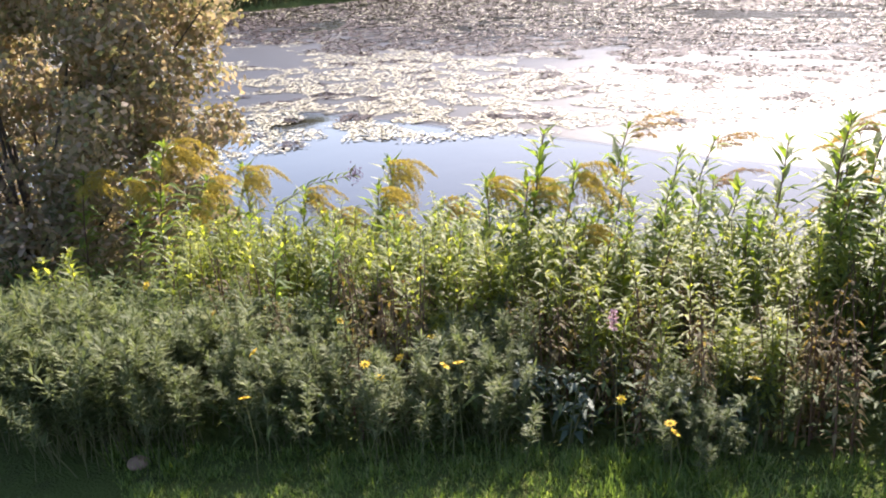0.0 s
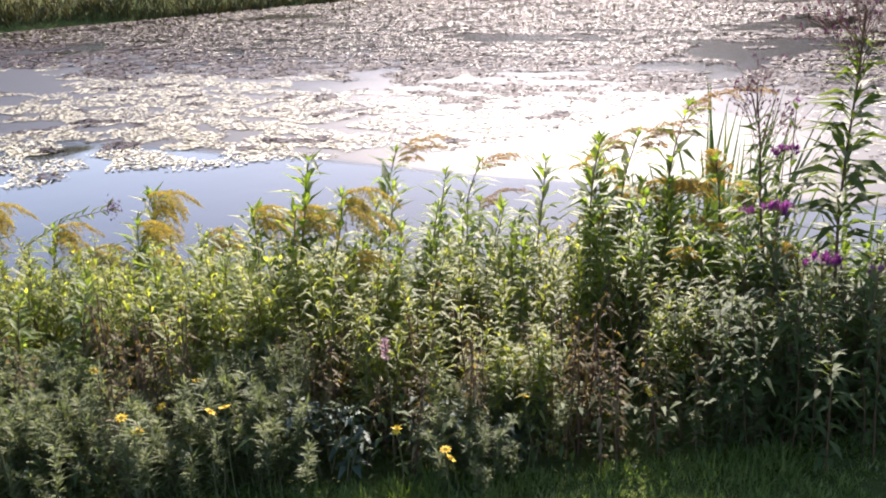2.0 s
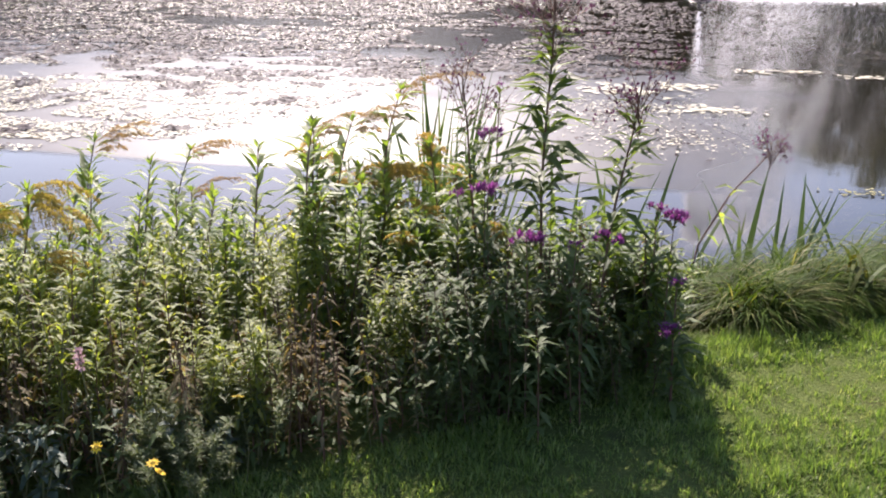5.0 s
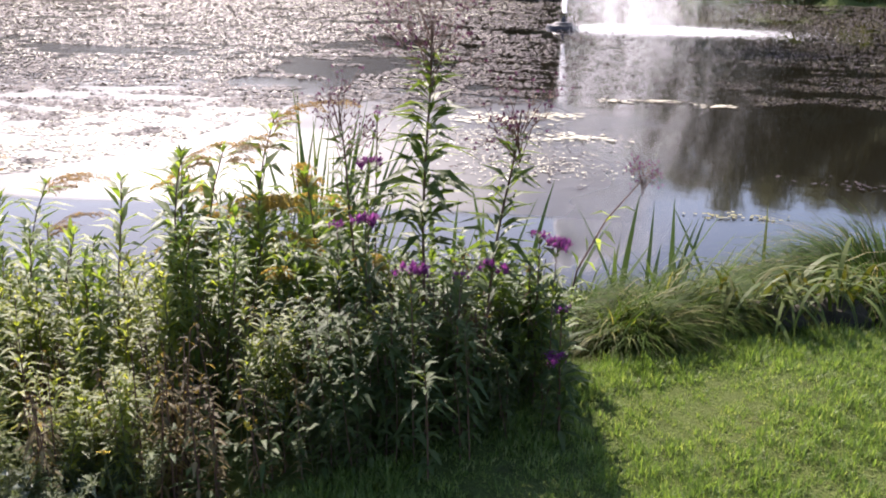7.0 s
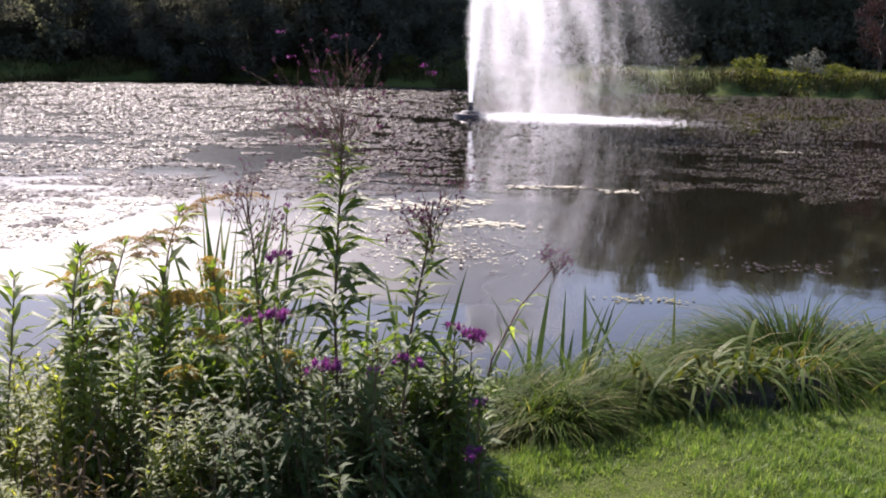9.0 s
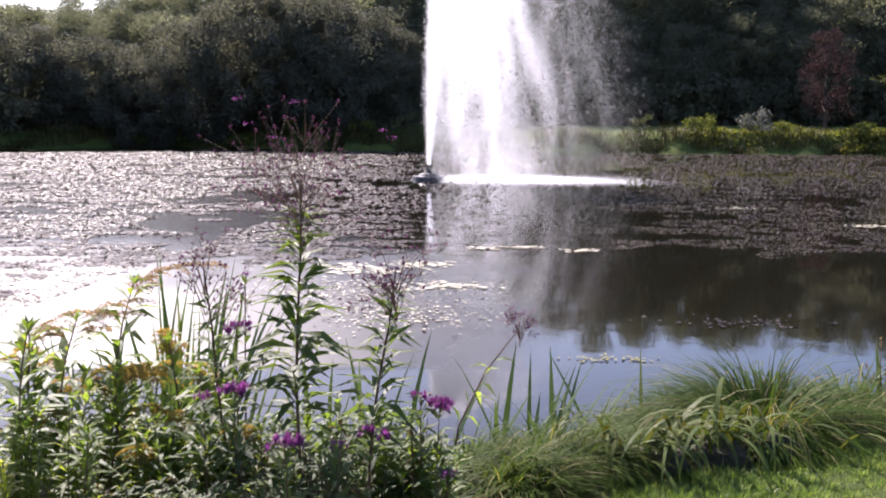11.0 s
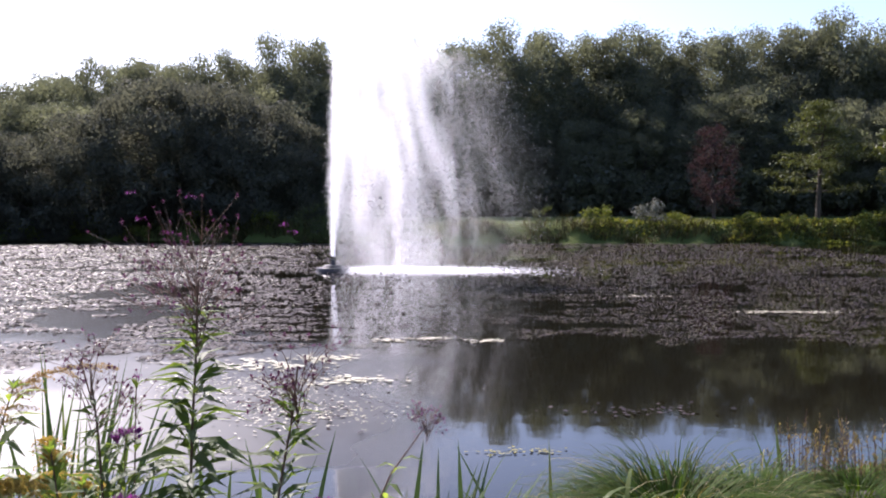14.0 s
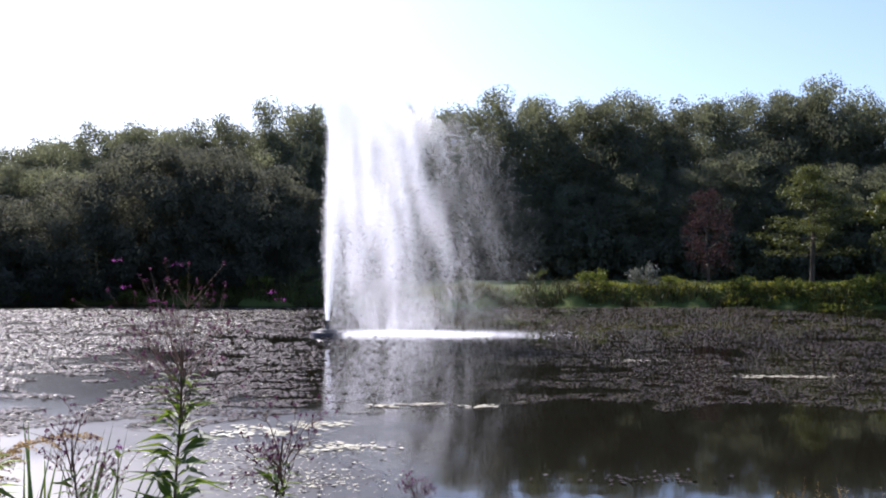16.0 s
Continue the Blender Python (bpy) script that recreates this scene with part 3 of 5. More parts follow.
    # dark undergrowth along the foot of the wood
    low = build_shrub("understory_shrub", 45, 3.2, 2.6, 60, 60, 0.26, M_HAZY_TREE, "dark green shrub in the shade of the wood")
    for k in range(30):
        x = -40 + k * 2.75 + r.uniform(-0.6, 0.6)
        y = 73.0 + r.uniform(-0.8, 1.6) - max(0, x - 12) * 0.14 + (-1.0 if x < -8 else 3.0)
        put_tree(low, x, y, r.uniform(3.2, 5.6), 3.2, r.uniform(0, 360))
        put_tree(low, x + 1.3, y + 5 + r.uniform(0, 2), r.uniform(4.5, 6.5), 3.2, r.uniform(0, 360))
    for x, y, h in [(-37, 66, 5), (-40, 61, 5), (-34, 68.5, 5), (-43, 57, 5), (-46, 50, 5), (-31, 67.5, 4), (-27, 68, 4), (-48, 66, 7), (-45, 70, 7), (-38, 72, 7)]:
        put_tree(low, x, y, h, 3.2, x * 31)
    # the single trees at the edge of the wood
    red = build_tree("red_leaved_tree", 51, 6.5, 2.0, 0.8, 70, 44, 0.15, M_REDTREE, "small tree with sparse dull red leaves")
    put_tree(red, 18.8, 63.5, 7.0, 6.5, 30, 0.9)
    pine = thing("light_green_tree", 25.4, 62.0, float(ground_z(25.4, 62.0)) - 0.2, "light green tree with layered spreading branches", "tree", "trees of the wood")
    g, gl, rr = Geo(), Geo(), np.random.default_rng(61)
    tube(g, [(0, 0, -0.2), (0.1, 0, 3), (0.3, 0.1, 6), (0.7, 0, 8.3)], [0.2, 0.15, 0.08, 0.02], 7)
    for lev in range(11):
        z0 = 2.4 + lev * 0.56
        for _ in range(4 if lev > 2 else 2):
            a, ln = rr.uniform(0, 6.28), float(np.interp(lev, [0, 3, 7, 10], [3.0, 3.8, 2.4, 0.8])) * rr.uniform(0.55, 1.1)
            q = np.array([[math.cos(a) * ln * s, math.sin(a) * ln * s, z0 + 0.35 * s] for s in (0, 0.4, 0.75, 1)])
            tube(g, q, [0.05, 0.035, 0.02, 0.01], 5)
            s = rr.uniform(0.25, 1.05, 190)
            c = np.column_stack([np.cos(a) * ln * s, np.sin(a) * ln * s, z0 + 0.35 * s]) + rr.normal(size=(190, 3)) * np.array([0.42, 0.42, 0.14])
            leaves(gl, c, rr.normal(size=(190, 3)) * np.array([1, 1, 0.4]), 0.21, 0.10, 0.3)
    part("trunk", g, M_BARK, pine)
    part("crown", gl, M_PINE, pine)
    side = build_tree("maple_tree", 71, 7.5, 2.6, 1.0, 80, 70, 0.24, M_PINE, "light green leafy tree at the edge of the wood")
    put_tree(side, 30.8, 58.8, 8.0, 7.5, 80)


build_wood()


def build_far_bank():
    r = np.random.default_rng(81)
    # tall grass along the shore line, all round the far side
    g, gg = Geo(), Geo()
    pts = []
    for a, b in zip(SHORE[12:28], SHORE[13:29]):
        n = int(np.linalg.norm(b - a) * 120)
        t = r.random(n)
        d = (b - a) / np.linalg.norm(b - a)
        off = -np.abs(r.normal(size=n)) * 1.0 - 0.05
        q = a + (b - a) * t[:, None] + np.array([-d[1], d[0]]) * off[:, None]
        pts.append(q)
    q = np.concatenate(pts)
    z = ground_z(q[:, 0], q[:, 1])
    keep = z > -0.15
    q, z = q[keep], z[keep]
    tall = 0.55 + 0.45 * np.sin(q[:, 0] * 0.8 + 2 * np.sin(q[:, 0] * 0.23)) * np.cos(q[:, 1] * 0.3)
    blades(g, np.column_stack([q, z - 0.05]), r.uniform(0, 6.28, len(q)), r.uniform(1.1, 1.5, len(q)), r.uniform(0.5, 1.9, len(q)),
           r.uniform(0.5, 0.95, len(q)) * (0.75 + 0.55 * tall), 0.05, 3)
    tagged(part("shore_grass", g, M_SHADED_GRASS, None), "tall grass fringing the far shore, coloured dark for the shaded bank face", "grass", kind="stuff")
    # herbs on the right bank
    n = 9000
    x, y = r.uniform(9, 40, n), r.uniform(59, 64, n)
    y -= np.clip(x - 14, 0, 30) * 0.12
    z = ground_z(x, y)
    h = 0.12 + 0.3 * np.clip(np.sin(x * 0.7) * np.sin(y * 1.1 + x * 0.3), 0, 1)
    way = np.column_stack([r.normal(size=n), r.normal(size=n), r.uniform(0.4, 2, n)])
    leaves(gg, np.column_stack([x, y, z + r.uniform(0, 1, n) * h]), way, r.uniform(0.25, 0.5, n), 0.14, 0.3)
    tagged(part("bank_herbs", gg, M_FARGREEN, None), "bright green low herbs on the far bank", "herbs", kind="stuff")
    pale = build_shrub("pale_shrub", 83, 1.9, 1.15, 30, 34, 0.13, M_PALEBUSH, "pale grey-green shrub with upright stems on the far bank")
    pale.matrix_basis = pose(13.7, 61.0, float(ground_z(13.7, 61.0)) - 0.05, 0, 0, 0)
    # a drift of small yellow flowers on the right bank
    gy, n = Geo(), 260
    x, y = np.concatenate([r.normal(20.8, 0.8, n // 3), r.normal(24.5, 1.0, n - n // 3)]), r.uniform(60.5, 62.5, n)
    leaves(gy, np.column_stack([x, y, ground_z(x, y) + r.uniform(0.15, 0.4, n)]), r.normal(size=(n, 3)), 0.09, 0.05, 0, 0.1)
    tagged(part("yellow_flowers", gy, M_YELLOW, None), "drift of small yellow flowers on the far bank", "wild flowers", kind="stuff")
    yel = build_shrub("yellow_shrub", 84, 2.2, 1.8, 36, 45, 0.14, M_PINE, "yellow-green shrub at the water's far edge")
    yel.matrix_basis = pose(-9.2, 62.6, float(ground_z(-9.2, 62.6)), 0, 0, 0)
    sap = build_shrub("sapling", 85, 1.7, 0.7, 16, 22, 0.14, M_PINE, "thin young tree on the far bank", "sapling")
    sap.matrix_basis = pose(6.4, 61.0, float(ground_z(6.4, 61)), 0, 0, 0)
    low = build_shrub("bank_shrub", 86, 1.4, 1.3, 30, 40, 0.14, M_FARGREEN, "low dense green shrub on the bank")
    low.matrix_basis = pose(10.2, 61.4, float(ground_z(10.2, 61.4)), 0, 0, 0)
    for x, y, s in [(20, 60, 0.8), (22.6, 58.8, 0.9), (15.4, 60.8, 0.7), (27.5, 58, 1.2), (30, 57.5, 1.4), (-27, 66.6, 1.2), (-23, 66, 1.0), (-31, 65, 1.3), (-18, 65.5, 1.0), (-13, 63.4, 0.9)]:
        ob = copy_thing(low, pose(x, y, float(ground_z(x, y)), 0, 0, x * 40))
        ob.scale = (s, s, s)


build_far_bank()


# ---- the fountain ----
def build_fountain():
    r = np.random.default_rng(91)
    f = thing("fountain", -3.96, 30.83, 0, "floating fountain throwing a tall white jet that drifts with the wind", "fountain")
    g = bmesh.new()
    bmesh.ops.create_cone(g, cap_ends=True, segments=24, radius1=0.62, radius2=0.55, depth=0.14, matrix=Matrix.Translation((0, 0, 0.04)))
    bmesh.ops.create_cone(g, cap_ends=True, segments=24, radius1=0.40, radius2=0.30, depth=0.10, matrix=Matrix.Translation((0, 0, 0.16)))
    part("float", g, M_FLOAT, f, "black plastic float")
    g = bmesh.new()
    bmesh.ops.create_cone(g, cap_ends=True, segments=16, radius1=0.10, radius2=0.06, depth=0.22, matrix=Matrix.Translation((0, 0, 0.30)))
    part("nozzle", g, M_FLOAT, f)
    H = 8.1
    # rising jet: a ragged core and loose drops
    g = Geo()
    zs = np.linspace(0.35, H, 60)
    rad = 0.05 + 0.20 * smooth(zs / 3.2) - 0.10 * smooth((zs - 4) / 4.1)
    n = 30000
    z = r.uniform(0.5, H, n)
    rr = np.interp(z, zs, rad) * np.abs(r.normal(size=n)) * 0.62
    a = r.uniform(0, 6.28, n)
    drops(g, r, np.column_stack([rr * np.cos(a) + 0.02 * z + np.abs(r.normal(size=n)) * 0.10 * smooth(z / 6), rr * np.sin(a), z]), 0.010, 0.08)
    part("jet", g, M_SPRAY, f, "rising white water jet")
    # drifting curtain of falling drops
    g = Geo()
    n = 1300000
    band = r.choice(7, n, p=[0.19, 0.17, 0.14, 0.18, 0.14, 0.12, 0.06])
    mid, wid = np.array([0.40, 1.0, 1.55, 2.2, 2.9, 3.7, 5.0])[band], np.array([0.26, 0.34, 0.36, 0.40, 0.45, 0.50, 0.9])[band]
    full = np.array([0.15, 0.25, 0.35, 0.75, 0.6, 0.65, 0.9])[band]
    x = np.abs(mid + wid * r.normal(size=n))
    top = H + 0.15 - 0.05 * x - 0.028 * x ** 2 + 0.2 * np.sin(x * 5)
    z = top * (1 - r.random(n) ** 1.25 * 1.0)
    fade = r.random(n) < (full + (1 - full) * smooth(z / 5.5)) * (0.62 + 0.26 * np.sin(x * 6.5 + 0.7 * z + 1.6 * np.sin(x * 3.1 - 0.5 * z)) + 0.25 * np.sin(x * 4.3 + 1.3 * np.sin(z * 0.9 + x)) * np.sin(z * 1.1 + 2 * np.sin(x * 2.1)))
    x, z = x[fade], z[fade]
    x = x * (0.80 + 0.20 * smooth((H - z) / 6)) + 0.12 + 0.12 * r.normal(size=len(x))
    y = r.normal(size=len(x)) * (0.25 + 0.16 * x)
    drops(g, r, np.column_stack([x, y, np.clip(z, 0.02, None)]), 0.0034 - 0.0012 * smooth((x - 1) / 3), 0.085)
    part("spray", g, M_SPRAY, f, "drifting curtain of falling drops")
    # splashes where the drops land
    g = Geo()
    n = 17000
    x = np.abs(r.normal(size=n)) * 2.2 + r.uniform(0.2, 2.4, n)
    y = r.normal(size=n) * (0.45 + 0.12 * x)
    z = np.abs(r.normal(size=n)) * 0.06 * np.clip(1.25 - x / 6, 0.1, 1)
    drops(g, r, np.column_stack([x, y, z]), 0.022, 0.035)
    part("splash", g, M_SPRAY, f, "white splashing drops on the pond")


def drops(g, r, p, w, l):
    n = len(p)
    a = radians(SUN_AZ) + r.normal(size=n) * 0.6
    side = np.column_stack([np.cos(a), np.sin(a), np.zeros(n)]) * (w * r.uniform(0.5, 1.3, n))[:, None]
    up_ = np.column_stack([r.normal(size=n) * 0.03, r.normal(size=n) * 0.03, np.ones(n)]) * (l * r.uniform(0.4, 1.4, n))[:, None]
    v = np.stack([p - side / 2, p + up_ * 0.5, p + side / 2], 1)
    v[..., 2] = np.maximum(v[..., 2], 0.004)
    return g.add(v, np.arange(n)[:, None] * 3 + [0, 1, 2])


build_fountain()


# ---- lily pads ----
def build_lilies():
    r = np.random.default_rng(101)
    pr = random.Random(102)
    P, S, Tl, W = [], [], [], []
    while len(P) < 270000:
        d = 8 + 54 * pr.random() ** 2.0
        a = radians(pr.uniform(-34, 82))
        x, y = -math.sin(a) * d, math.cos(a) * d
        if x > 20 or y > 58:
            continue
        fine = noise.noise((x * 1.7, y * 2.6, 9.0))
        big = noise.noise((x * 0.22, y * 0.30, 1.0)) + 0.6 * noise.noise((x * 0.9, y * 1.3, 4.0))
        if x > -1.5:                                # inner edge of the thick mat
            edge = 13.6 + 0.5 * math.sin(x * 1.7) + 0.25 * max(0, x - 4)
        else:
            edge = float(np.interp(x, [-20, -13.6, -10.8, -8.7, -7.4, -6.5, -5, -3, -1.5], [8.5, 9.8, 10.6, 10.2, 10.4, 12.3, 12.2, 12.8, 13.5])) + 0.35 * math.sin(x * 2.3) + 0.5 * noise.noise((x * 0.8, y * 0.5, 6.0))
        if x < -5.5:                                # the wide pale raft on the left
            edge = min(edge, math.sqrt(max(1.0, (10.0 + 2.0 * noise.noise((x * 0.4, y * 0.4, 2.0)) + 2.0 * pr.random() ** 2) ** 2 - x * x)))
        if y < edge - 7.0 or (x > -1.0 and y < edge - 3.2):
            continue
        if y < edge:                                # loose rafts nearer the shore
            left = smooth(np.float64(-x / 8))
            open_ = 1 - float(smooth(np.float64((-x - 8.6) / 4)))
            thr = 0.30 - 0.58 * float(left) + 0.19 * (edge - y) + 0.55 * open_ * min(1.0, edge - y)
            if big < thr:
                continue
        elif big < -0.30 - 0.10 * float(smooth(np.float64((x + 1) / 8))):
            continue
        if (d < 10.5 and x > -6.0 and big < 0.15 + 0.35 * (10.5 - d) + 0.3 * pr.random()) or (d < 10 and x < -5 and big < -0.4 + 0.6 * (10 - d) + 0.3 * pr.random()):
            continue
        clear = float(smooth(np.float64((11.5 - math.degrees(a)) / 5)) * smooth(np.float64((math.degrees(a) + 6) / 5))) if d > 12 else 0.0
        if clear > 0 and (fine < -0.25 + 0.33 * clear or pr.random() < 0.7 * clear):
            continue
        if fine < -0.12 - 0.2 * pr.random():
            continue
        dd = math.hypot(x, y)
        dark = float(np.interp(x, [-30, -20, -17, -13, -10.5, -9, -7.4, -6.4, -5, -3, -1.5], [10.5, 10.2, 9.8, 11.2, 10.6, 10.1, 10.0, 11.6, 11.6, 12.2, 12.9]))
        dark += 1.3 * noise.noise((x * 0.45, y * 0.45, 14.0)) + 1.0 * noise.noise((x * 1.6, y * 1.6, 15.0))
        if y > dark:
            weed = 0.45 if x > 0 else 0.85 if x > -8 or y < dark + 4 else 0.6
        elif x < -6:                                # weed leaves put in for shadows and dark edges between the pale pads
            weed = 0.9 if noise.noise((x * 0.7, y * 1.0, 12.0)) + 0.6 * noise.noise((x * 2.2, y * 2.6, 3.0)) > 0.36 else 0.05
        else:
            weed = 0.12
        W.append(pr.random() < weed)
        P.append((x, y)); S.append(pr.uniform(0.010, 0.029) * (1 + max(0, dd - 12) * 0.055) * (1 - 0.35 * float(smooth(np.float64((x + 3) / 4))))); Tl.append(0.06 if y > edge else 0.04)
    for cx, cy, sx, sy, m in [(-1.5, 8.9, 0.5, 0.4, 500), (1.9, 8.9, 0.5, 0.15, 60), (-2.3, 10.3, 0.8, 0.45, 800)]:
        for _ in range(m):
            P.append((pr.gauss(cx, sx), pr.gauss(cy, sy))); S.append(pr.uniform(0.010, 0.024)); Tl.append(0.05); W.append(cx > 0 or pr.random() < 0.3)
    for cx, cy, sx, sy, m in [(-0.9, 13.96, 0.13, 0.10, 40), (-0.29, 14.14, 0.18, 0.08, 50), (0.58, 13.88, 0.14, 0.08, 35), (6.2, 17.9, 0.2, 0.12, 60), (7.1, 17.9, 0.4, 0.12, 110), (4.5, 21.4, 0.25, 0.15, 50),
                              (-1.7, 12.2, 0.25, 0.15, 70), (-2.4, 11.6, 0.35, 0.2, 110), (-1.2, 10.6, 0.3, 0.15, 60)]:
        for _ in range(m):
            P.append((pr.gauss(cx, sx), pr.gauss(cy, sy))); S.append(pr.uniform(0.03, 0.055)); Tl.append(0.03); W.append(False)
    floats = len(P)
    P, S, Tl, W = np.array(P), np.array(S), np.array(Tl), np.array(W, bool)
    S = np.where(W, S * 1.3, S)
    F = np.arange(floats) > floats - 1945
    Tl = np.where(W, 0.13, Tl)
    keep = (shore_distance(P[:, 0], P[:, 1]) < -0.6) & (np.hypot(P[:, 0] + 3.96, P[:, 1] - 30.83) > 0.9)
    P, S, Tl, W, F = P[keep], S[keep], Tl[keep], W[keep], F[keep]
    n = len(P)
    nrm = np.column_stack([r.normal(size=n) * Tl, r.normal(size=n) * Tl, np.ones(n)])
    nrm = unit(nrm)
    t1 = unit(np.cross(nrm, np.column_stack([np.cos(r.uniform(0, 6, n)), np.sin(r.uniform(0, 6, n)), np.zeros(n)])))
    t2 = np.cross(nrm, t1)
    c = np.column_stack([P, S * Tl * 1.2 + 0.006 + r.random(n) * 0.01])
    ang = np.array([0.4, 1.9, 3.5, 5.2])
    rimv = [c + (t1 * math.cos(a) + t2 * math.sin(a)) * (S * r.uniform(0.6, 1.35, n))[:, None] + np.array([0, 0, 1]) * (np.abs(r.normal(size=n)) * S * 0.10 * (Tl > 0.05))[:, None] for a in ang]
    v = np.stack(rimv, 1)
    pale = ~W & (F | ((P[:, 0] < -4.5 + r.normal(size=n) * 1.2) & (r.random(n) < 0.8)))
    for name, pick, mat, label in [("pale_lily_pads", pale, M_PALEPAD, "cream-green floating pads in a wide raft, coloured paler for the sun on it"), ("lily_pads", ~W & ~pale, M_LILY, "brown-green floating lily pads in thick mats on the pond"),
                                   ("water_weed", W, M_WEED, "dark purple-brown weed leaves standing out of the pond, some for pad shadows")]:
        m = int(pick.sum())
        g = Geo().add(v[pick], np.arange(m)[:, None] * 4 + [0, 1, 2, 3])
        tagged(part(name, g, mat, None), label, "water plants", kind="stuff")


build_lilies()

# ---- plants of the near bank ----


def stem_curve(r, h, lean, bow):
    a = r.uniform(0, 6.28)
    t = np.linspace(0, 1, 7)
    off = lean * t + bow * t ** 2.5
    return np.column_stack([np.cos(a) * off * h, np.sin(a) * off * h, t * h])


def along(pts, s):
    t = np.linspace(0, 1, len(pts))
    return np.column_stack([np.interp(s, t, pts[:, k]) for k in range(3)])


def leafy_stem(r, gs, gl, origin, h, n, L, W, lean=0.08, bow=0.05, low=0.15, rise=0.5, thick=0.004, tip=0):
    """One upright stem with lance leaves set round it, shorter towards the tip."""
    p = stem_curve(r, h, lean * r.normal(), bow * r.normal()) + np.asarray(origin, float)
    tube(gs, p, np.linspace(thick, thick * 0.35, len(p)), 4)
    s = np.sort(r.uniform(low, 1.0, n))
    a = np.arange(n) * 2.4 + r.uniform(0, 6) + r.normal(size=n) * 0.3
    el = rise * (0.5 + 0.9 * s) + r.normal(size=n) * 0.25
    way = np.column_stack([np.cos(a) * np.cos(el), np.sin(a) * np.cos(el), np.sin(el)])
    taper = np.where(s > 0.75, 1.15 - 0.75 * (s - 0.75) / 0.25, 0.75 + 0.5 * s)
    m = tip
    a2 = np.arange(m) * 2.4 + r.uniform(0, 6)
    e2 = r.uniform(0.45, 1.3, m)
    leaves(gl, np.repeat(p[-1:], m, 0) - [0, 0, 0.01], np.column_stack([np.cos(a2) * np.cos(e2), np.sin(a2) * np.cos(e2), np.sin(e2)]), L * r.uniform(0.45, 0.8, m), W, 0.15, 0.22)
    leaves(gl, along(p, s), way, L * taper * r.uniform(0.7, 1.2, n), W * r.uniform(0.7, 1.2, n), r.uniform(0.1, 0.55, n), 0.22)
    return p


def plume(g, r, tip, a, size, axes, drop, comb, floret=0.007):
    """Feathery flower head: arching axes, each with side filaments that hang like a fan."""
    for k in range(axes):
        b = a + r.normal() * (0.55 if axes > 2 else 0.25)
        ln = size * r.uniform(0.75, 1.15) * (1 if k == 0 else r.uniform(0.45, 1.0))
        s = np.linspace(0, 1, 9)
        base = np.asarray(tip) - np.array([0, 0, 0.022 * k * size / 0.3])
        ax = base + np.column_stack([np.cos(b) * ln * s, np.sin(b) * ln * s, ln * (0.50 * s - drop * s ** 2.1)])
        tube(g, ax, np.linspace(0.0022, 0.0007, 9), 3)
        for u in np.linspace(0.06, 0.97, comb):
            o = along(ax, np.array([u]))[0]
            side = b + r.choice([-1, 1]) * r.uniform(0.25, 1.15)
            fl = ln * (0.50 * (1 - u) ** 0.8 + 0.07) * r.uniform(0.6, 1.15)
            e = np.linspace(0, 1, max(6, int(fl / 0.006)))
            q = o + np.column_stack([np.cos(side) * fl * 0.8 * e, np.sin(side) * fl * 0.8 * e, fl * (0.40 * e - drop * 1.25 * e ** 2)])
            tube(g, q[[0, len(q) // 2, -1]], [0.0011, 0.0008, 0.0005], 3)
            qq = np.repeat(q[1:], 2, axis=0) + r.normal(size=(2 * len(q) - 2, 3)) * 0.0022
            way = r.normal(size=(len(qq), 3)) * 0.6 + np.array([0, 0, 0.9])
            leaves(g, qq, way, floret * r.uniform(0.6, 1.3, len(qq)), floret * 0.5, 0.0, 0.3, small=True)


def flower_head(g, r, c, size, n=150):
    """Flat-topped tuft of thin petals."""
    k = 11
    a, d = r.uniform(0, 6.28, k), np.sqrt(r.random(k)) * size
    m = np.asarray(c) + np.column_stack([np.cos(a) * d, np.sin(a) * d, -0.25 * d + r.normal(size=k) * size * 0.12])
    i = r.integers(0, k, n)
    way = r.normal(size=(n, 3)) + np.array([0, 0, 1.1])
    leaves(g, m[i] + r.normal(size=(n, 3)) * size * 0.06, way, r.uniform(0.016, 0.032, n) * size / 0.06, 0.008 * size / 0.06, -0.1, 0.2)


def seed_spray(gs, gf, r, tip, size, arms, n=5):
    """Open branching head of small dark seed tufts."""
    for k in range(arms):
        b, el = r.uniform(0, 6.28), r.uniform(0.5, 1.3)
        ln = size * r.uniform(0.55, 1.0)
        base = np.asarray(tip) - np.array([0, 0, r.uniform(0, 0.7) * size])
        end = base + ln * np.array([math.cos(b) * math.cos(el), math.sin(b) * math.cos(el), math.sin(el)])
        tube(gs, [base, base * 0.45 + end * 0.55 + [0, 0, 0.02], end], [0.0022, 0.0014, 0.0009], 3)
        for _ in range(n):
            q = end + r.normal(size=3) * size * 0.14
            tube(gs, [base * 0.25 + end * 0.75, q], [0.0011, 0.0007], 3)
            m = 9
            leaves(gf, np.repeat(q[None], m, 0), r.normal(size=(m, 3)) + [0, 0, 0.9], r.uniform(0.007, 0.014, m), 0.0055, 0, 0.3)


def put(src, x, y, turn, size, dz=-0.02, tilt=0.0, used=[]):
    m = pose(x, y, float(ground_z(x, y)) + dz, tilt, 0, turn)
    if src.name not in used:
        used.append(src.name)
        src.matrix_basis = m @ Matrix.Scale(size, 4)
        return src
    ob = copy_thing(src, m)
    ob.scale = (size, size, size)
    return ob


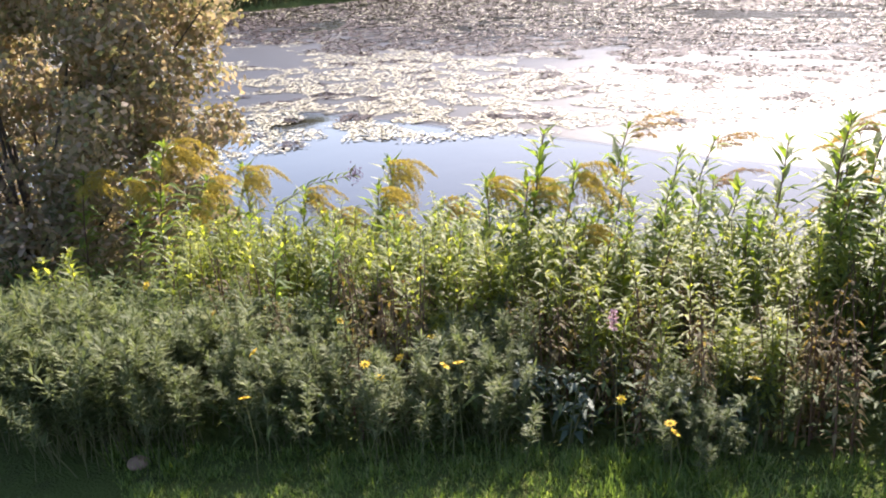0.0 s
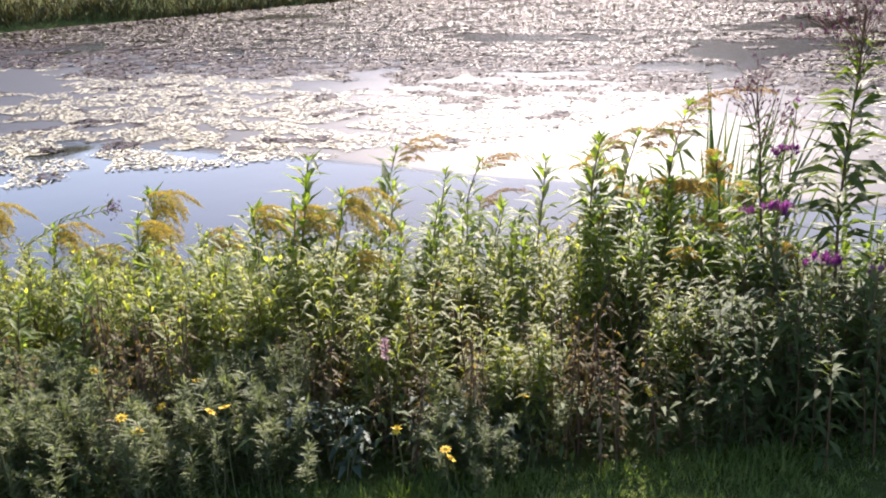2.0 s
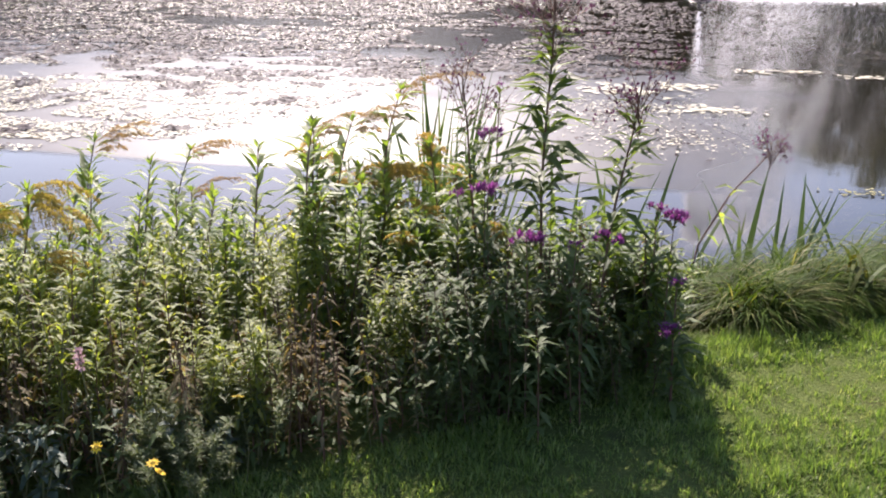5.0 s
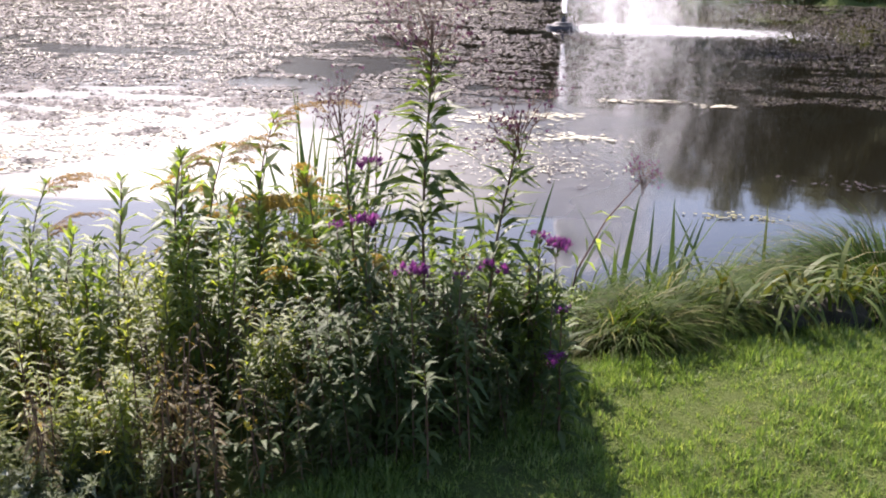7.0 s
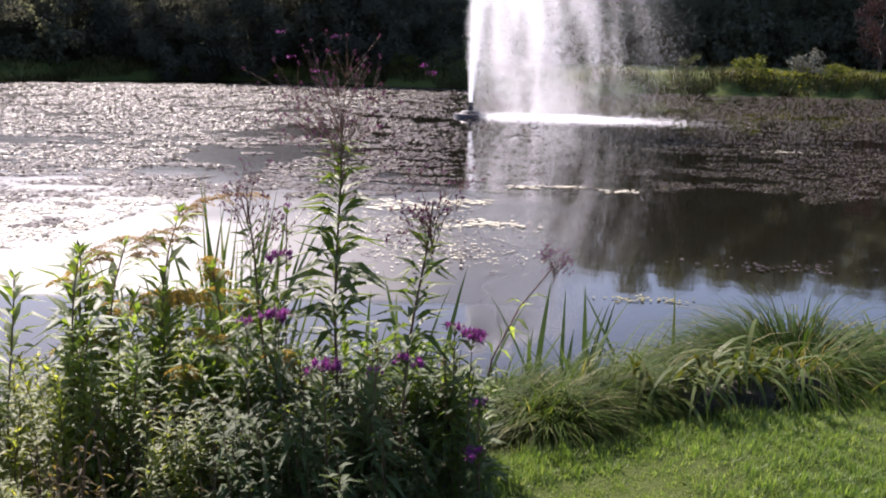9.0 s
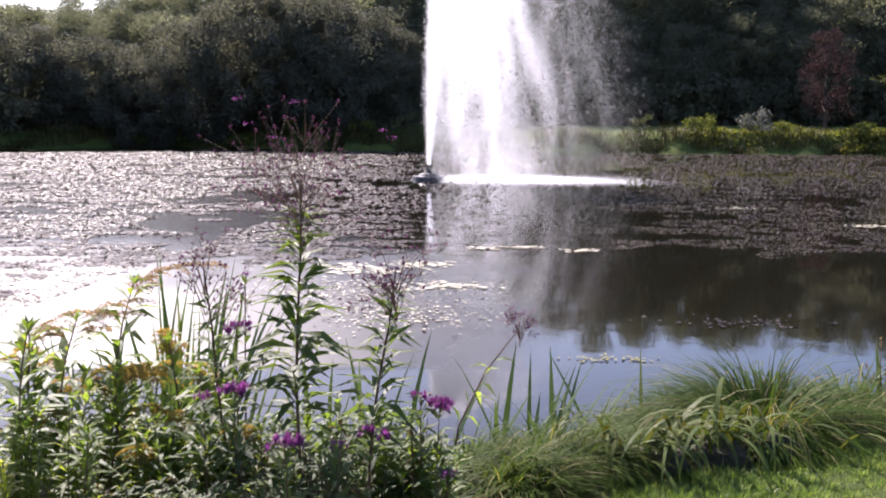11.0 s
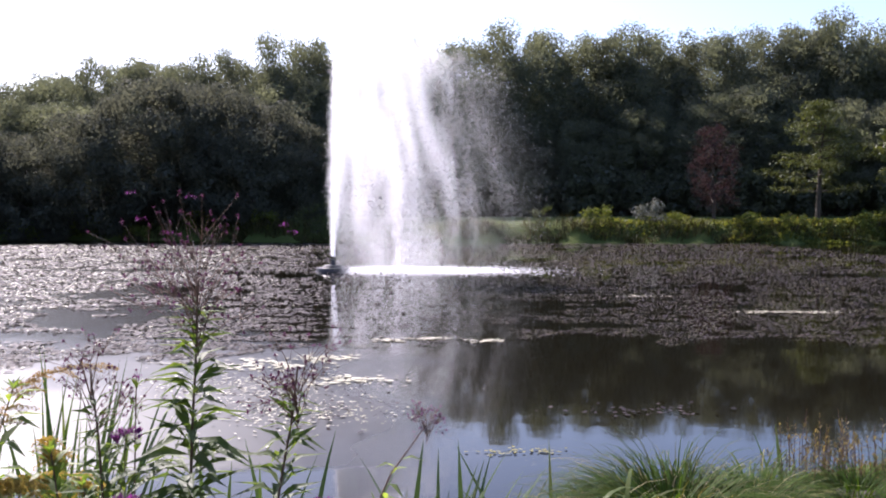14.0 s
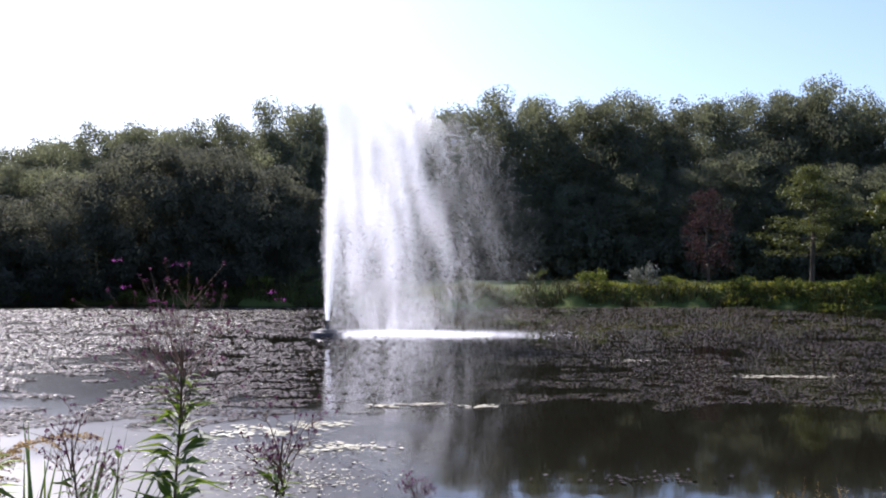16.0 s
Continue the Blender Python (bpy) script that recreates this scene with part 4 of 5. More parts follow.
def stem_part(r, t, spec, stem_mat, leaf_mat_):
    """A stem of its own under a plant, with its foliage under it."""
    spread, h, n, L, W, lean, bow, low, rise = spec
    gs, gl = Geo(), Geo()
    leafy_stem(r, gs, gl, np.append(r.normal(size=2) * spread, 0), h, n, L, W, lean, bow, low=low, rise=rise)
    st = part("stem", gs, stem_mat, t)
    part("foliage", gl, leaf_mat_, st)


def build_meadow():
    r = np.random.default_rng(201)
    kinds = []
    for v in range(6):
        t = thing("meadow_plant", 0, 0, 0, "leafy green meadow plant with narrow leaves on thin stems", "wild plant", "plants of the near bank")
        for _ in range(4):
            stem_part(r, t, (0.08, r.uniform(0.50, 0.74), 54, 0.095, 0.017, 0.10, 0.10, 0.30, 0.45), M_REDSTEM if v % 2 else M_STEM, M_MEADOW)
        kinds.append(t)
    dry = []
    for v in range(2):
        t = thing("withered_plant", 0, 0, 0, "half withered plant with curled brown leaves", "wild plant", "plants of the near bank")
        for _ in range(5):
            stem_part(r, t, (0.07, r.uniform(0.35, 0.55), 24, 0.055, 0.014, 0.1, 0.08, 0.1, -0.2), M_REDSTEM, M_BROWNLEAF)
        dry.append(t)
    pr = random.Random(202)
    for k in range(280):
        s, out = pr.uniform(-2.2, 3.6), pr.uniform(0.25, 2.05)
        if s < 1.3 and out < 0.75:
            out = 0.75 + pr.random() * 1.3
        x, y = along_edge(s, out)
        if (s > 3.2 and out > 1.3) or (out > 0.8 and y < -0.344 * x - 0.45):
            continue
        put(kinds[pr.randrange(6)], x, y, pr.uniform(0, 360), pr.uniform(0.7, 1.05) * (0.75 if out < 0.5 else 1) * (0.92 if s < 1.5 else 1))
    for k in range(64):
        s, out = pr.uniform(0.5, 4.2), pr.uniform(0.1, 0.8)
        x, y = along_edge(s, out)
        put(dry[pr.randrange(2)], x, y, pr.uniform(0, 360), pr.uniform(0.7, 1.1))
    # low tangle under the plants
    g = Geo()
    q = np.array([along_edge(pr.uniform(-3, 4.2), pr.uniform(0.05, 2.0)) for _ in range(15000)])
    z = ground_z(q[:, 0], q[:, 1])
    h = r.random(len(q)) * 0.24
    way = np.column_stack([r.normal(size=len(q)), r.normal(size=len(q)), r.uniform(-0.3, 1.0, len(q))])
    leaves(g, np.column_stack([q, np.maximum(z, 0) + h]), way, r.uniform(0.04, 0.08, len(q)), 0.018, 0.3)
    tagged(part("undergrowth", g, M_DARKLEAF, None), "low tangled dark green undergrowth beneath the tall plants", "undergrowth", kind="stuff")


build_meadow()


def goldenrod(seed, h, kind):
    """Gives the plant and its tip in its own space; it leans towards its own +x."""
    r = np.random.default_rng(seed)
    label = {"leafy": "tall leafy goldenrod stem with bright green tip", "gold": "goldenrod with drooping golden yellow flower plumes",
             "faded": "goldenrod with thin arching faded brown flower sprays",
             "brown": "goldenrod with drooping browned flower plumes"}[kind]
    t = thing("goldenrod", 0, 0, 0, label, "wild flower", "goldenrods of the near bank")
    gs, gl = Geo(), Geo()
    u = np.linspace(0, 1, 9)
    sway = r.uniform(0.04, 0.24) * u ** 1.8 + 0.02 * np.sin(u * 7 + r.uniform(0, 6))
    p = np.column_stack([sway * h, 0.02 * np.sin(u * 5 + r.uniform(0, 6)), u * h])
    tube(gs, p, np.linspace(0.0065, 0.0026, 9), 5)
    n = 58
    s = 0.14 + 0.86 * np.linspace(0, 1, n) ** 0.85
    a = np.arange(n) * 2.4 + r.normal(size=n) * 0.3
    el = 0.10 + 0.55 * s + r.normal(size=n) * 0.25
    way = np.column_stack([np.cos(a) * np.cos(el), np.sin(a) * np.cos(el), np.sin(el)])
    L = 0.18 * np.interp(s, [0.1, 0.45, 0.75, 0.93, 1.0], [0.7, 0.95, 1.0, 0.85, 0.6]) * r.uniform(0.8, 1.2, n)
    leaves(gl, along(p, s), way, L, L * r.uniform(0.16, 0.23, n), r.uniform(0.05, 0.5, n), 0.2)
    m = 6
    a2, e2 = np.arange(m) * 2.4, r.uniform(0.6, 1.3, m)
    leaves(gl, np.repeat(p[-1:], m, 0), np.column_stack([np.cos(a2) * np.cos(e2), np.sin(a2) * np.cos(e2), np.sin(e2)]), r.uniform(0.05, 0.075, m), 0.014, 0.1, 0.2)
    part("stem", gs, M_REDSTEM, t)
    part("foliage", gl, M_TALL, t)
    if kind != "leafy":
        g = Geo()
        if kind == "brown":
            plume(g, r, p[-1], 0.0, r.uniform(0.20, 0.28), 4, 0.60, 28, 0.009)
        elif kind == "gold":
            plume(g, r, p[-1], 0.0, r.uniform(0.22, 0.30), 5, 0.85, 32, 0.010)
        else:
            plume(g, r, p[-1], 0.0, r.uniform(0.26, 0.34), 3, 0.40, 20, 0.009)
        part("flower_plume", g, {"gold": M_GOLD, "brown": M_OLDGOLD, "faded": M_FEATHER}[kind], t)
    return t, p[-1]


def place_top(src, x, y, top, turn):
    """Stands a plant so that its stem's tip comes to the given place."""
    ob, tip = src
    base = float(ground_z(x, y)) - 0.02
    size = (top - base) / tip[2]
    c, s = math.cos(radians(turn)), math.sin(radians(turn))
    put(ob, x - size * (c * tip[0] - s * tip[1]), y - size * (s * tip[0] + c * tip[1]), turn, size)


def build_goldenrods():
    leafy = [goldenrod(300 + i, 1.0, "leafy") for i in range(5)]
    gold = [goldenrod(310 + i, 0.85, "gold") for i in range(4)]
    faded = [goldenrod(320 + i, 1.0, "faded") for i in range(3)]
    brown = [goldenrod(330 + i, 0.85, "brown") for i in range(3)]
    pr = random.Random(33)
    tops = [(-2.56, 1.90, 1.27), (-2.54, 2.35, 1.06), (-2.37, 2.50, 1.08), (-1.97, 2.67, 1.17), (-1.73, 2.70, 1.26), (-1.99, 2.50, 0.98),
            (-2.70, 2.41, 0.97), (-1.62, 2.55, 1.05), (-1.40, 2.45, 1.02), (-2.25, 2.25, 0.95), (-1.85, 2.35, 1.0), (-2.15, 2.6, 1.0), (-1.55, 2.75, 1.08)]
    for _ in range(34):
        s, out = pr.uniform(0.6, 3.6), pr.uniform(0.7, 1.5)
        x, y = along_edge(s, out)
        tops.append((x, y, pr.uniform(0.82, 1.0) + 0.05 * (s > 1.5)))
    for k, (x, y, z) in enumerate(tops):
        place_top(leafy[k % 5], x, y, z, pr.uniform(0, 100))
    for k, (x, y, z) in enumerate([(-4.68, 1.10, 1.10), (-4.17, 1.31, 1.02), (-3.77, 1.44, 0.93), (-3.52, 1.70, 0.93), (-3.11, 1.77, 0.91), (-2.85, 1.83, 1.05),
                                   (-2.46, 1.97, 1.13), (-2.35, 1.90, 0.94), (-4.99, 0.74, 0.97), (-3.82, 1.97, 0.97), (-4.4, 1.2, 0.95), (-3.3, 1.6, 0.86),
                                   (-1.60, 3.3, 0.97), (-1.45, 3.1, 0.92), (-1.25, 2.6, 0.92), (-1.80, 3.2, 0.9), (-0.95, 2.75, 0.95), (-1.35, 2.9, 0.9), (-1.72, 3.05, 1.06), (-1.55, 2.95, 1.08), (-1.48, 3.25, 1.10), (-1.90, 3.0, 1.05), (-1.62, 3.1, 1.0), (-1.30, 3.1, 1.02), (-1.82, 2.85, 1.0),
                                   (-4.85, 0.95, 0.92), (-4.3, 1.05, 0.84), (-2.62, 1.86, 1.08), (-3.6, 1.5, 0.84)]):
        place_top(gold[k % 4] if x < -2 else brown[k % 3], x, y, z, pr.uniform(15, 85) if x < -2 else pr.uniform(0, 360))
    for k, (x, y, z) in enumerate([(-2.84, 2.70, 1.12), (-2.55, 2.98, 1.06), (-1.88, 2.95, 1.22), (-1.74, 3.03, 1.25), (-1.60, 3.22, 1.33), (-2.36, 2.72, 0.95)]):
        place_top(faded[k % 3], x, y, z, pr.uniform(20, 60))
    # one stem bent over level, with paired leaves and a red seed tip
    x, y = -4.6, 1.55
    t = thing("arching_stem", x, y, float(ground_z(x, y)), "stem bent over level with paired leaves and a red seed tip", "wild plant")
    r = np.random.default_rng(350)
    gs, gl, gf = Geo(), Geo(), Geo()
    p = np.array([(0, 0, 0), (0.0, 0.02, 0.35), (0.06, 0.09, 0.58), (0.20, 0.26, 0.70), (0.36, 0.45, 0.74)])
    tube(gs, p, [0.006, 0.005, 0.004, 0.003, 0.002], 5)
    s = np.repeat(np.linspace(0.3, 0.97, 16), 2)
    w = np.tile([1, -1], 16)[:, None] * np.array([-0.78, 0.63, 0.25]) * 0.8 + np.array([0.3, 0.38, 0.25])
    leaves(gl, along(p, s), w + r.normal(size=w.shape) * 0.12, 0.10, 0.022, 0.12, 0.2)
    q = np.repeat(p[-1:], 90, 0) + r.normal(size=(90, 3)) * [0.018, 0.018, 0.025]
    leaves(gf, q, r.normal(size=(90, 3)) + [0, 0, 0.6], 0.016, 0.009, 0, 0.3)
    part("stem", gs, M_REDSTEM, t); part("foliage", gl, M_TALL, t); part("seed_tip", gf, M_SEED, t)
    # a few soft bright plants with cut leaves low in the front
    for k, (x, y) in enumerate([(-2.75, 1.02), (-2.68, 0.98), (-2.82, 0.95)]):
        t = thing("feathery_plant", x, y, float(ground_z(x, y)), "small bright green plant with finely cut leaves", "wild plant", "feathery plants", turn=100 * k)
        for _ in range(4):
            stem_part(r, t, (0.03, r.uniform(0.30, 0.36), 34, 0.07, 0.011, 0.2, 0.15, 0.3, 0.4), M_STEM, M_LAWN)


build_goldenrods()


def build_ironweeds():
    r = np.random.default_rng(401)
    one = Geo()
    leaves(one, np.zeros((1, 3)), np.array([[1, 0, 0.15]]), 0.175, 0.034, 0.30, 0.22)
    leaf_mesh = one.mesh("leaf", M_IRON)
    # tall single stems: x, y, tip, leaf size, kind of head, how far the tip leans along x
    for x, y, z, big, head, slant in [(-0.84, 2.78, 1.98, 1.12, "top", 0.035), (-0.62, 2.76, 1.66, 0.95, "seed", 0.13), (-1.05, 2.80, 1.62, 0.8, "seed", -0.10)]:
        base = float(ground_z(x, y)) - 0.02
        h = z - base
        t = thing("ironweed", x, y, base, "tall ironweed with whorls of long leaves and a purple-brown seed head", "wild flower", "ironweeds of the near bank", turn=0)
        gs, gf = Geo(), Geo()
        u = np.linspace(0, 1, 7)
        p = np.column_stack([slant * u ** 1.2 + 0.008 * np.sin(u * 9), 0.012 * np.sin(u * 6), u * h * 0.88])
        tube(gs, p, np.linspace(0.008, 0.003, 7), 6)
        seed_spray(gs, gf, r, p[-1] + [0, 0, -0.05], {"top": 0.31, "seed": 0.21}[head], 30 if head == "top" else 17, 5)
        part("stem", gs, M_REDSTEM, t)
        tagged(part("seed_head", gf, M_SEED, t), kind="stuff")
        n = 125 if head == "top" else 74
        ss = np.linspace(0.40, 0.93, n)
        for k, q in enumerate(along(p, ss)):
            lf = part("leaf", leaf_mesh, M_IRON, t)
            w = 1.0 * big * (1.12 - 0.6 * abs(ss[k] - 0.58) / 0.35) * r.uniform(0.85, 1.1)
            lf.matrix_basis = pose(*q, r.normal() * 18, -14 + r.normal() * 14, k * 137.5 + r.normal() * 12) @ Matrix.Scale(w, 4)
        if head == "top":
            for a in range(6):
                gp = Geo()
                flower_head(gp, r, p[-1] + np.array([r.normal() * 0.12, r.normal() * 0.12, 0.16 + r.normal() * 0.06]), 0.018, 24)
                part("flower", gp, M_PURPLE, t)
    # shorter ones in flower
    for x, y, z, sz in [(-1.01, 2.73, 1.33, 0.050), (-0.94, 2.49, 1.19, 0.062), (-1.05, 2.51, 1.16, 0.035), (-0.73, 2.35, 1.08, 0.06), (-0.55, 2.50, 1.06, 0.055),
                        (-0.34, 2.69, 1.10, 0.06), (-0.28, 2.54, 0.76, 0.05), (-0.30, 2.62, 0.90, 0.035), (-1.07, 2.93, 1.47, 0.022), (-0.40, 2.72, 1.12, 0.04), (-0.62, 2.42, 1.05, 0.03)]:
        base = float(ground_z(x, y)) - 0.02
        t = thing("flowering_ironweed", x, y, base, "ironweed stem with a bright purple flower head", "wild flower", "ironweeds of the near bank", turn=r.uniform(0, 360))
        gs, gl, gp = Geo(), Geo(), Geo()
        p = leafy_stem(r, gs, gl, (0, 0, 0), z - base - 0.02, 46, 0.12, 0.024, 0.02, 0.02, thick=0.005)
        flower_head(gp, r, p[-1], sz * 0.9, int(3800 * sz))
        part("stem", gs, M_REDSTEM, t); part("foliage", gl, M_DARKLEAF, t); part("flower_head", gp, M_PURPLE, t)
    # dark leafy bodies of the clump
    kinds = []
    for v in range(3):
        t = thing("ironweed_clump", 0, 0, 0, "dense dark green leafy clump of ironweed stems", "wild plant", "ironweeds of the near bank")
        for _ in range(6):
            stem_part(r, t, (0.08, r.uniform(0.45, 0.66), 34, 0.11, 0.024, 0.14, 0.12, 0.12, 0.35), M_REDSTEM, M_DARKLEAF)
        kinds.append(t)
    pr = random.Random(44)
    for k in range(36):
        s, out = pr.uniform(3.0, 4.15), pr.uniform(0.10, 0.75)
        x, y = along_edge(s, out)
        put(kinds[k % 3], x, y, pr.uniform(0, 360), pr.uniform(0.6, 0.9))
    for k in range(6):
        x, y = pr.uniform(-0.66, -0.40), pr.uniform(2.5, 2.95)
        put(kinds[k % 3], x, y, pr.uniform(0, 360), pr.uniform(0.45, 0.72))
    # lighter, broader-leaved growth behind them, up to the flower heads
    broad = []
    for v in range(3):
        t = thing("broad_leaved_plant", 0, 0, 0, "fresh green plant with broad pointed leaves among the ironweeds", "wild plant", "plants of the near bank")
        for _ in range(4):
            stem_part(r, t, (0.06, r.uniform(0.52, 0.64), 26, 0.13, 0.036, 0.10, 0.08, 0.35, 0.45), M_STEM, M_TALL)
        broad.append(t)
    for k in range(26):
        x, y = pr.uniform(-1.35, -0.36), pr.uniform(2.72, 3.25)
        put(broad[k % 3], x, y, pr.uniform(0, 360), pr.uniform(0.72, 0.98) * (1 if x < -0.55 else 0.85))
    # the leaning seed stem over the water
    x, y = -0.45, 4.0
    t = thing("seed_stem", x, y, float(ground_z(x, y)), "leaning stalk with a dry branching brown seed head", "wild plant")
    gs, gf, gl = Geo(), Geo(), Geo()
    p = np.array([(0, 0, 0), (0.05, 0.04, 0.31), (0.17, 0.11, 0.56), (0.33, 0.2, 0.76)])
    tube(gs, p, [0.006, 0.005, 0.004, 0.003], 5)
    seed_spray(gs, gf, r, p[-1], 0.14, 16, 5)
    leaves(gl, along(p, np.linspace(0.2, 0.75, 12)), r.normal(size=(12, 3)) + [0.3, 0, 0.2], 0.13, 0.03, 0.3)
    part("stem", gs, M_REDSTEM, t); tagged(part("seed_head", gf, M_SEED, t), kind="stuff"); part("foliage", gl, M_TALL, t)


build_ironweeds()


def build_tickseeds():
    r = np.random.default_rng(501)
    kinds = []
    for v in range(3):
        t = thing("tickseed_clump", 0, 0, 0, "soft mound of fine grey-green thread leaves", "wild flower", "tickseeds at the lawn's edge")
        gs, gl = Geo(), Geo()
        for _ in range(30):
            o = np.append(r.normal(size=2) * 0.11, 0)
            p = stem_curve(r, r.uniform(0.30, 0.52), 0.25 * r.normal(), 0.15 * r.normal()) + o
            tube(gs, p, np.linspace(0.0022, 0.001, 7), 3)
            n = 95
            s = 0.42 + 0.58 * r.random(n) ** 0.8
            way = np.column_stack([r.normal(size=n), r.normal(size=n), r.uniform(0.1, 1.4, n)])
            leaves(gl, along(p, s), way, r.uniform(0.035, 0.07, n), 0.007, 0.1, 0.2, small=True)
        tagged(part("stalk_tangle", gs, M_STEM, t), kind="stuff"); tagged(part("thread_foliage", gl, M_FINE, t), kind="stuff")
        kinds.append(t)
    pr = random.Random(55)
    for k in range(64):
        s = pr.uniform(-2.6, 1.6)
        out = pr.uniform(0.10, 0.9 if s < 0 else 0.6)
        x, y = along_edge(s, out)
        put(kinds[k % 3], x, y, pr.uniform(0, 360), pr.uniform(0.72, 1.02) * (1.0 - 0.14 * max(0, s)))
    for k in range(12):
        s, out = pr.uniform(1.6, 4.0), pr.uniform(0.06, 0.4)
        x, y = along_edge(s, out)
        put(kinds[k % 3], x, y, pr.uniform(0, 360), pr.uniform(0.4, 0.65))
    # yellow daisies above them
    flower = None
    for x, y, z in [(-2.16, 0.75, 0.81), (-2.10, 0.76, 0.78), (-1.99, 0.93, 0.80), (-1.96, 0.96, 0.81), (-2.44, 0.51, 0.84), (-2.82, 0.33, 1.02), (-2.32, 0.41, 0.76), (-2.25, 1.07, 0.77),
                    (-2.23, 0.92, 0.75), (-1.45, 1.33, 0.66), (-1.44, 1.34, 0.63), (-1.62, 1.31, 0.68), (-1.36, 1.60, 0.74), (-2.59, 0.91, 0.78), (-1.1, 1.9, 0.7)]:
        base = float(ground_z(x, y)) - 0.01
        t = thing("yellow_daisy", x, y, base, "small yellow daisy on a thin stalk among fine leaves", "wild flower", "yellow daisies", turn=r.uniform(0, 360))
        h = z - base
        gs, gf, gc = Geo(), Geo(), Geo()
        tube(gs, [(0, 0, 0), (0.02, 0, h * 0.5), (0, 0, h)], [0.002, 0.0016, 0.0014], 4)
        a = np.arange(9) * 0.698
        tl = r.normal(size=2) * 0.4
        way = np.column_stack([np.cos(a), np.sin(a), 0.15 + np.cos(a) * tl[0] + np.sin(a) * tl[1]])
        leaves(gf, np.tile([0, 0, h], (9, 1)), way, 0.020, 0.010, 0.05, 0.1)
        tube(gc, [(0, 0, h - 0.003), (0, 0, h + 0.003), (0, 0, h + 0.007)], [0.006, 0.007, 0.002], 8)
        part("stalk", gs, M_STEM, t); part("petals", gf, M_YELLOW, t); part("flower_centre", gc, M_GOLD, t)


build_tickseeds()


def build_small_plants():
    r = np.random.default_rng(601)
    # silvery broad leaves by the lawn
    for k in range(5):
        x, y = along_edge(1.75 + 0.15 * k, 0.16 + 0.06 * (k % 3))
        t = thing("silvery_plant", x, y, float(ground_z(x, y)), "low plant with broad silvery green leaves", "wild plant", "silvery plants", turn=60 * k)
        for _ in range(4):
            stem_part(r, t, (0.05, r.uniform(0.16, 0.30), 12, 0.06, 0.028, 0.2, 0.1, 0.2, 0.2), M_STEM, M_SILVER)
    # one pink spike
    x, y = -1.75, 1.42
    t = thing("pink_flower", x, y, float(ground_z(x, y)), "thin stalk with a pale pink flower spike", "wild flower")
    gs, gf = Geo(), Geo()
    tube(gs, [(0, 0, 0), (0.01, 0, 0.25), (0, 0, 0.46)], [0.003, 0.002, 0.0015], 4)
    q = np.column_stack([r.normal(size=60) * 0.006, r.normal(size=60) * 0.006, r.uniform(0.40, 0.46, 60)])
    leaves(gf, q, r.normal(size=(60, 3)) + [0, 0, 0.5], 0.014, 0.008, 0, 0.3)
    part("stalk", gs, M_STEM, t); part("flower_spike", gf, M_PINK, t)


build_small_plants()


def build_reeds():
    r = np.random.default_rng(701)
    for x, y, n, h, sp in [(-1.70, 3.75, 90, 1.25, 0.14), (-1.0, 4.3, 14, 0.86, 0.14), (0.05, 4.75, 40, 0.66, 0.20), (-1.92, 3.62, 9, 1.05, 0.06), (2.0, 5.75, 18, 0.55, 0.12), (-2.6, 3.4, 8, 0.6, 0.15)]:
        z = float(ground_z(x, y))
        t = thing("reed_clump", x, y, z - 0.03, "clump of upright green reed blades with browned tips", "reeds", "reed clumps at the shore")
        for k in range(n):
            g = Geo()
            lean = r.uniform(1.15, 1.55)
            blades(g, np.array([np.append(r.normal(size=2) * sp, 0)]), r.normal(0.6, 1.3), lean - (0.25 if h < 0.7 else 0), r.uniform(0.0, 0.45), h * r.uniform(0.6, 1.1), r.uniform(0.024, 0.042), 6)
            part("blade", g, M_REED, t)
    # withered stalks farther along the shore
    x, y = 2.48, 5.75
    t = thing("withered_reeds", x, y, float(ground_z(x, y)), "withered brown reeds standing at the water's edge", "reeds")
    g, gl = Geo(), Geo()
    for _ in range(70):
        leafy_stem(r, g, gl, np.append(r.normal(size=2) * [0.2, 0.15], 0), r.uniform(0.25, 0.55), 14, 0.07, 0.012, 0.1, 0.05, rise=0.8)
    tagged(part("stalk_mass", g, M_REDSTEM, t), kind="stuff"); tagged(part("foliage", gl, M_BROWNLEAF, t), kind="stuff")


build_reeds()


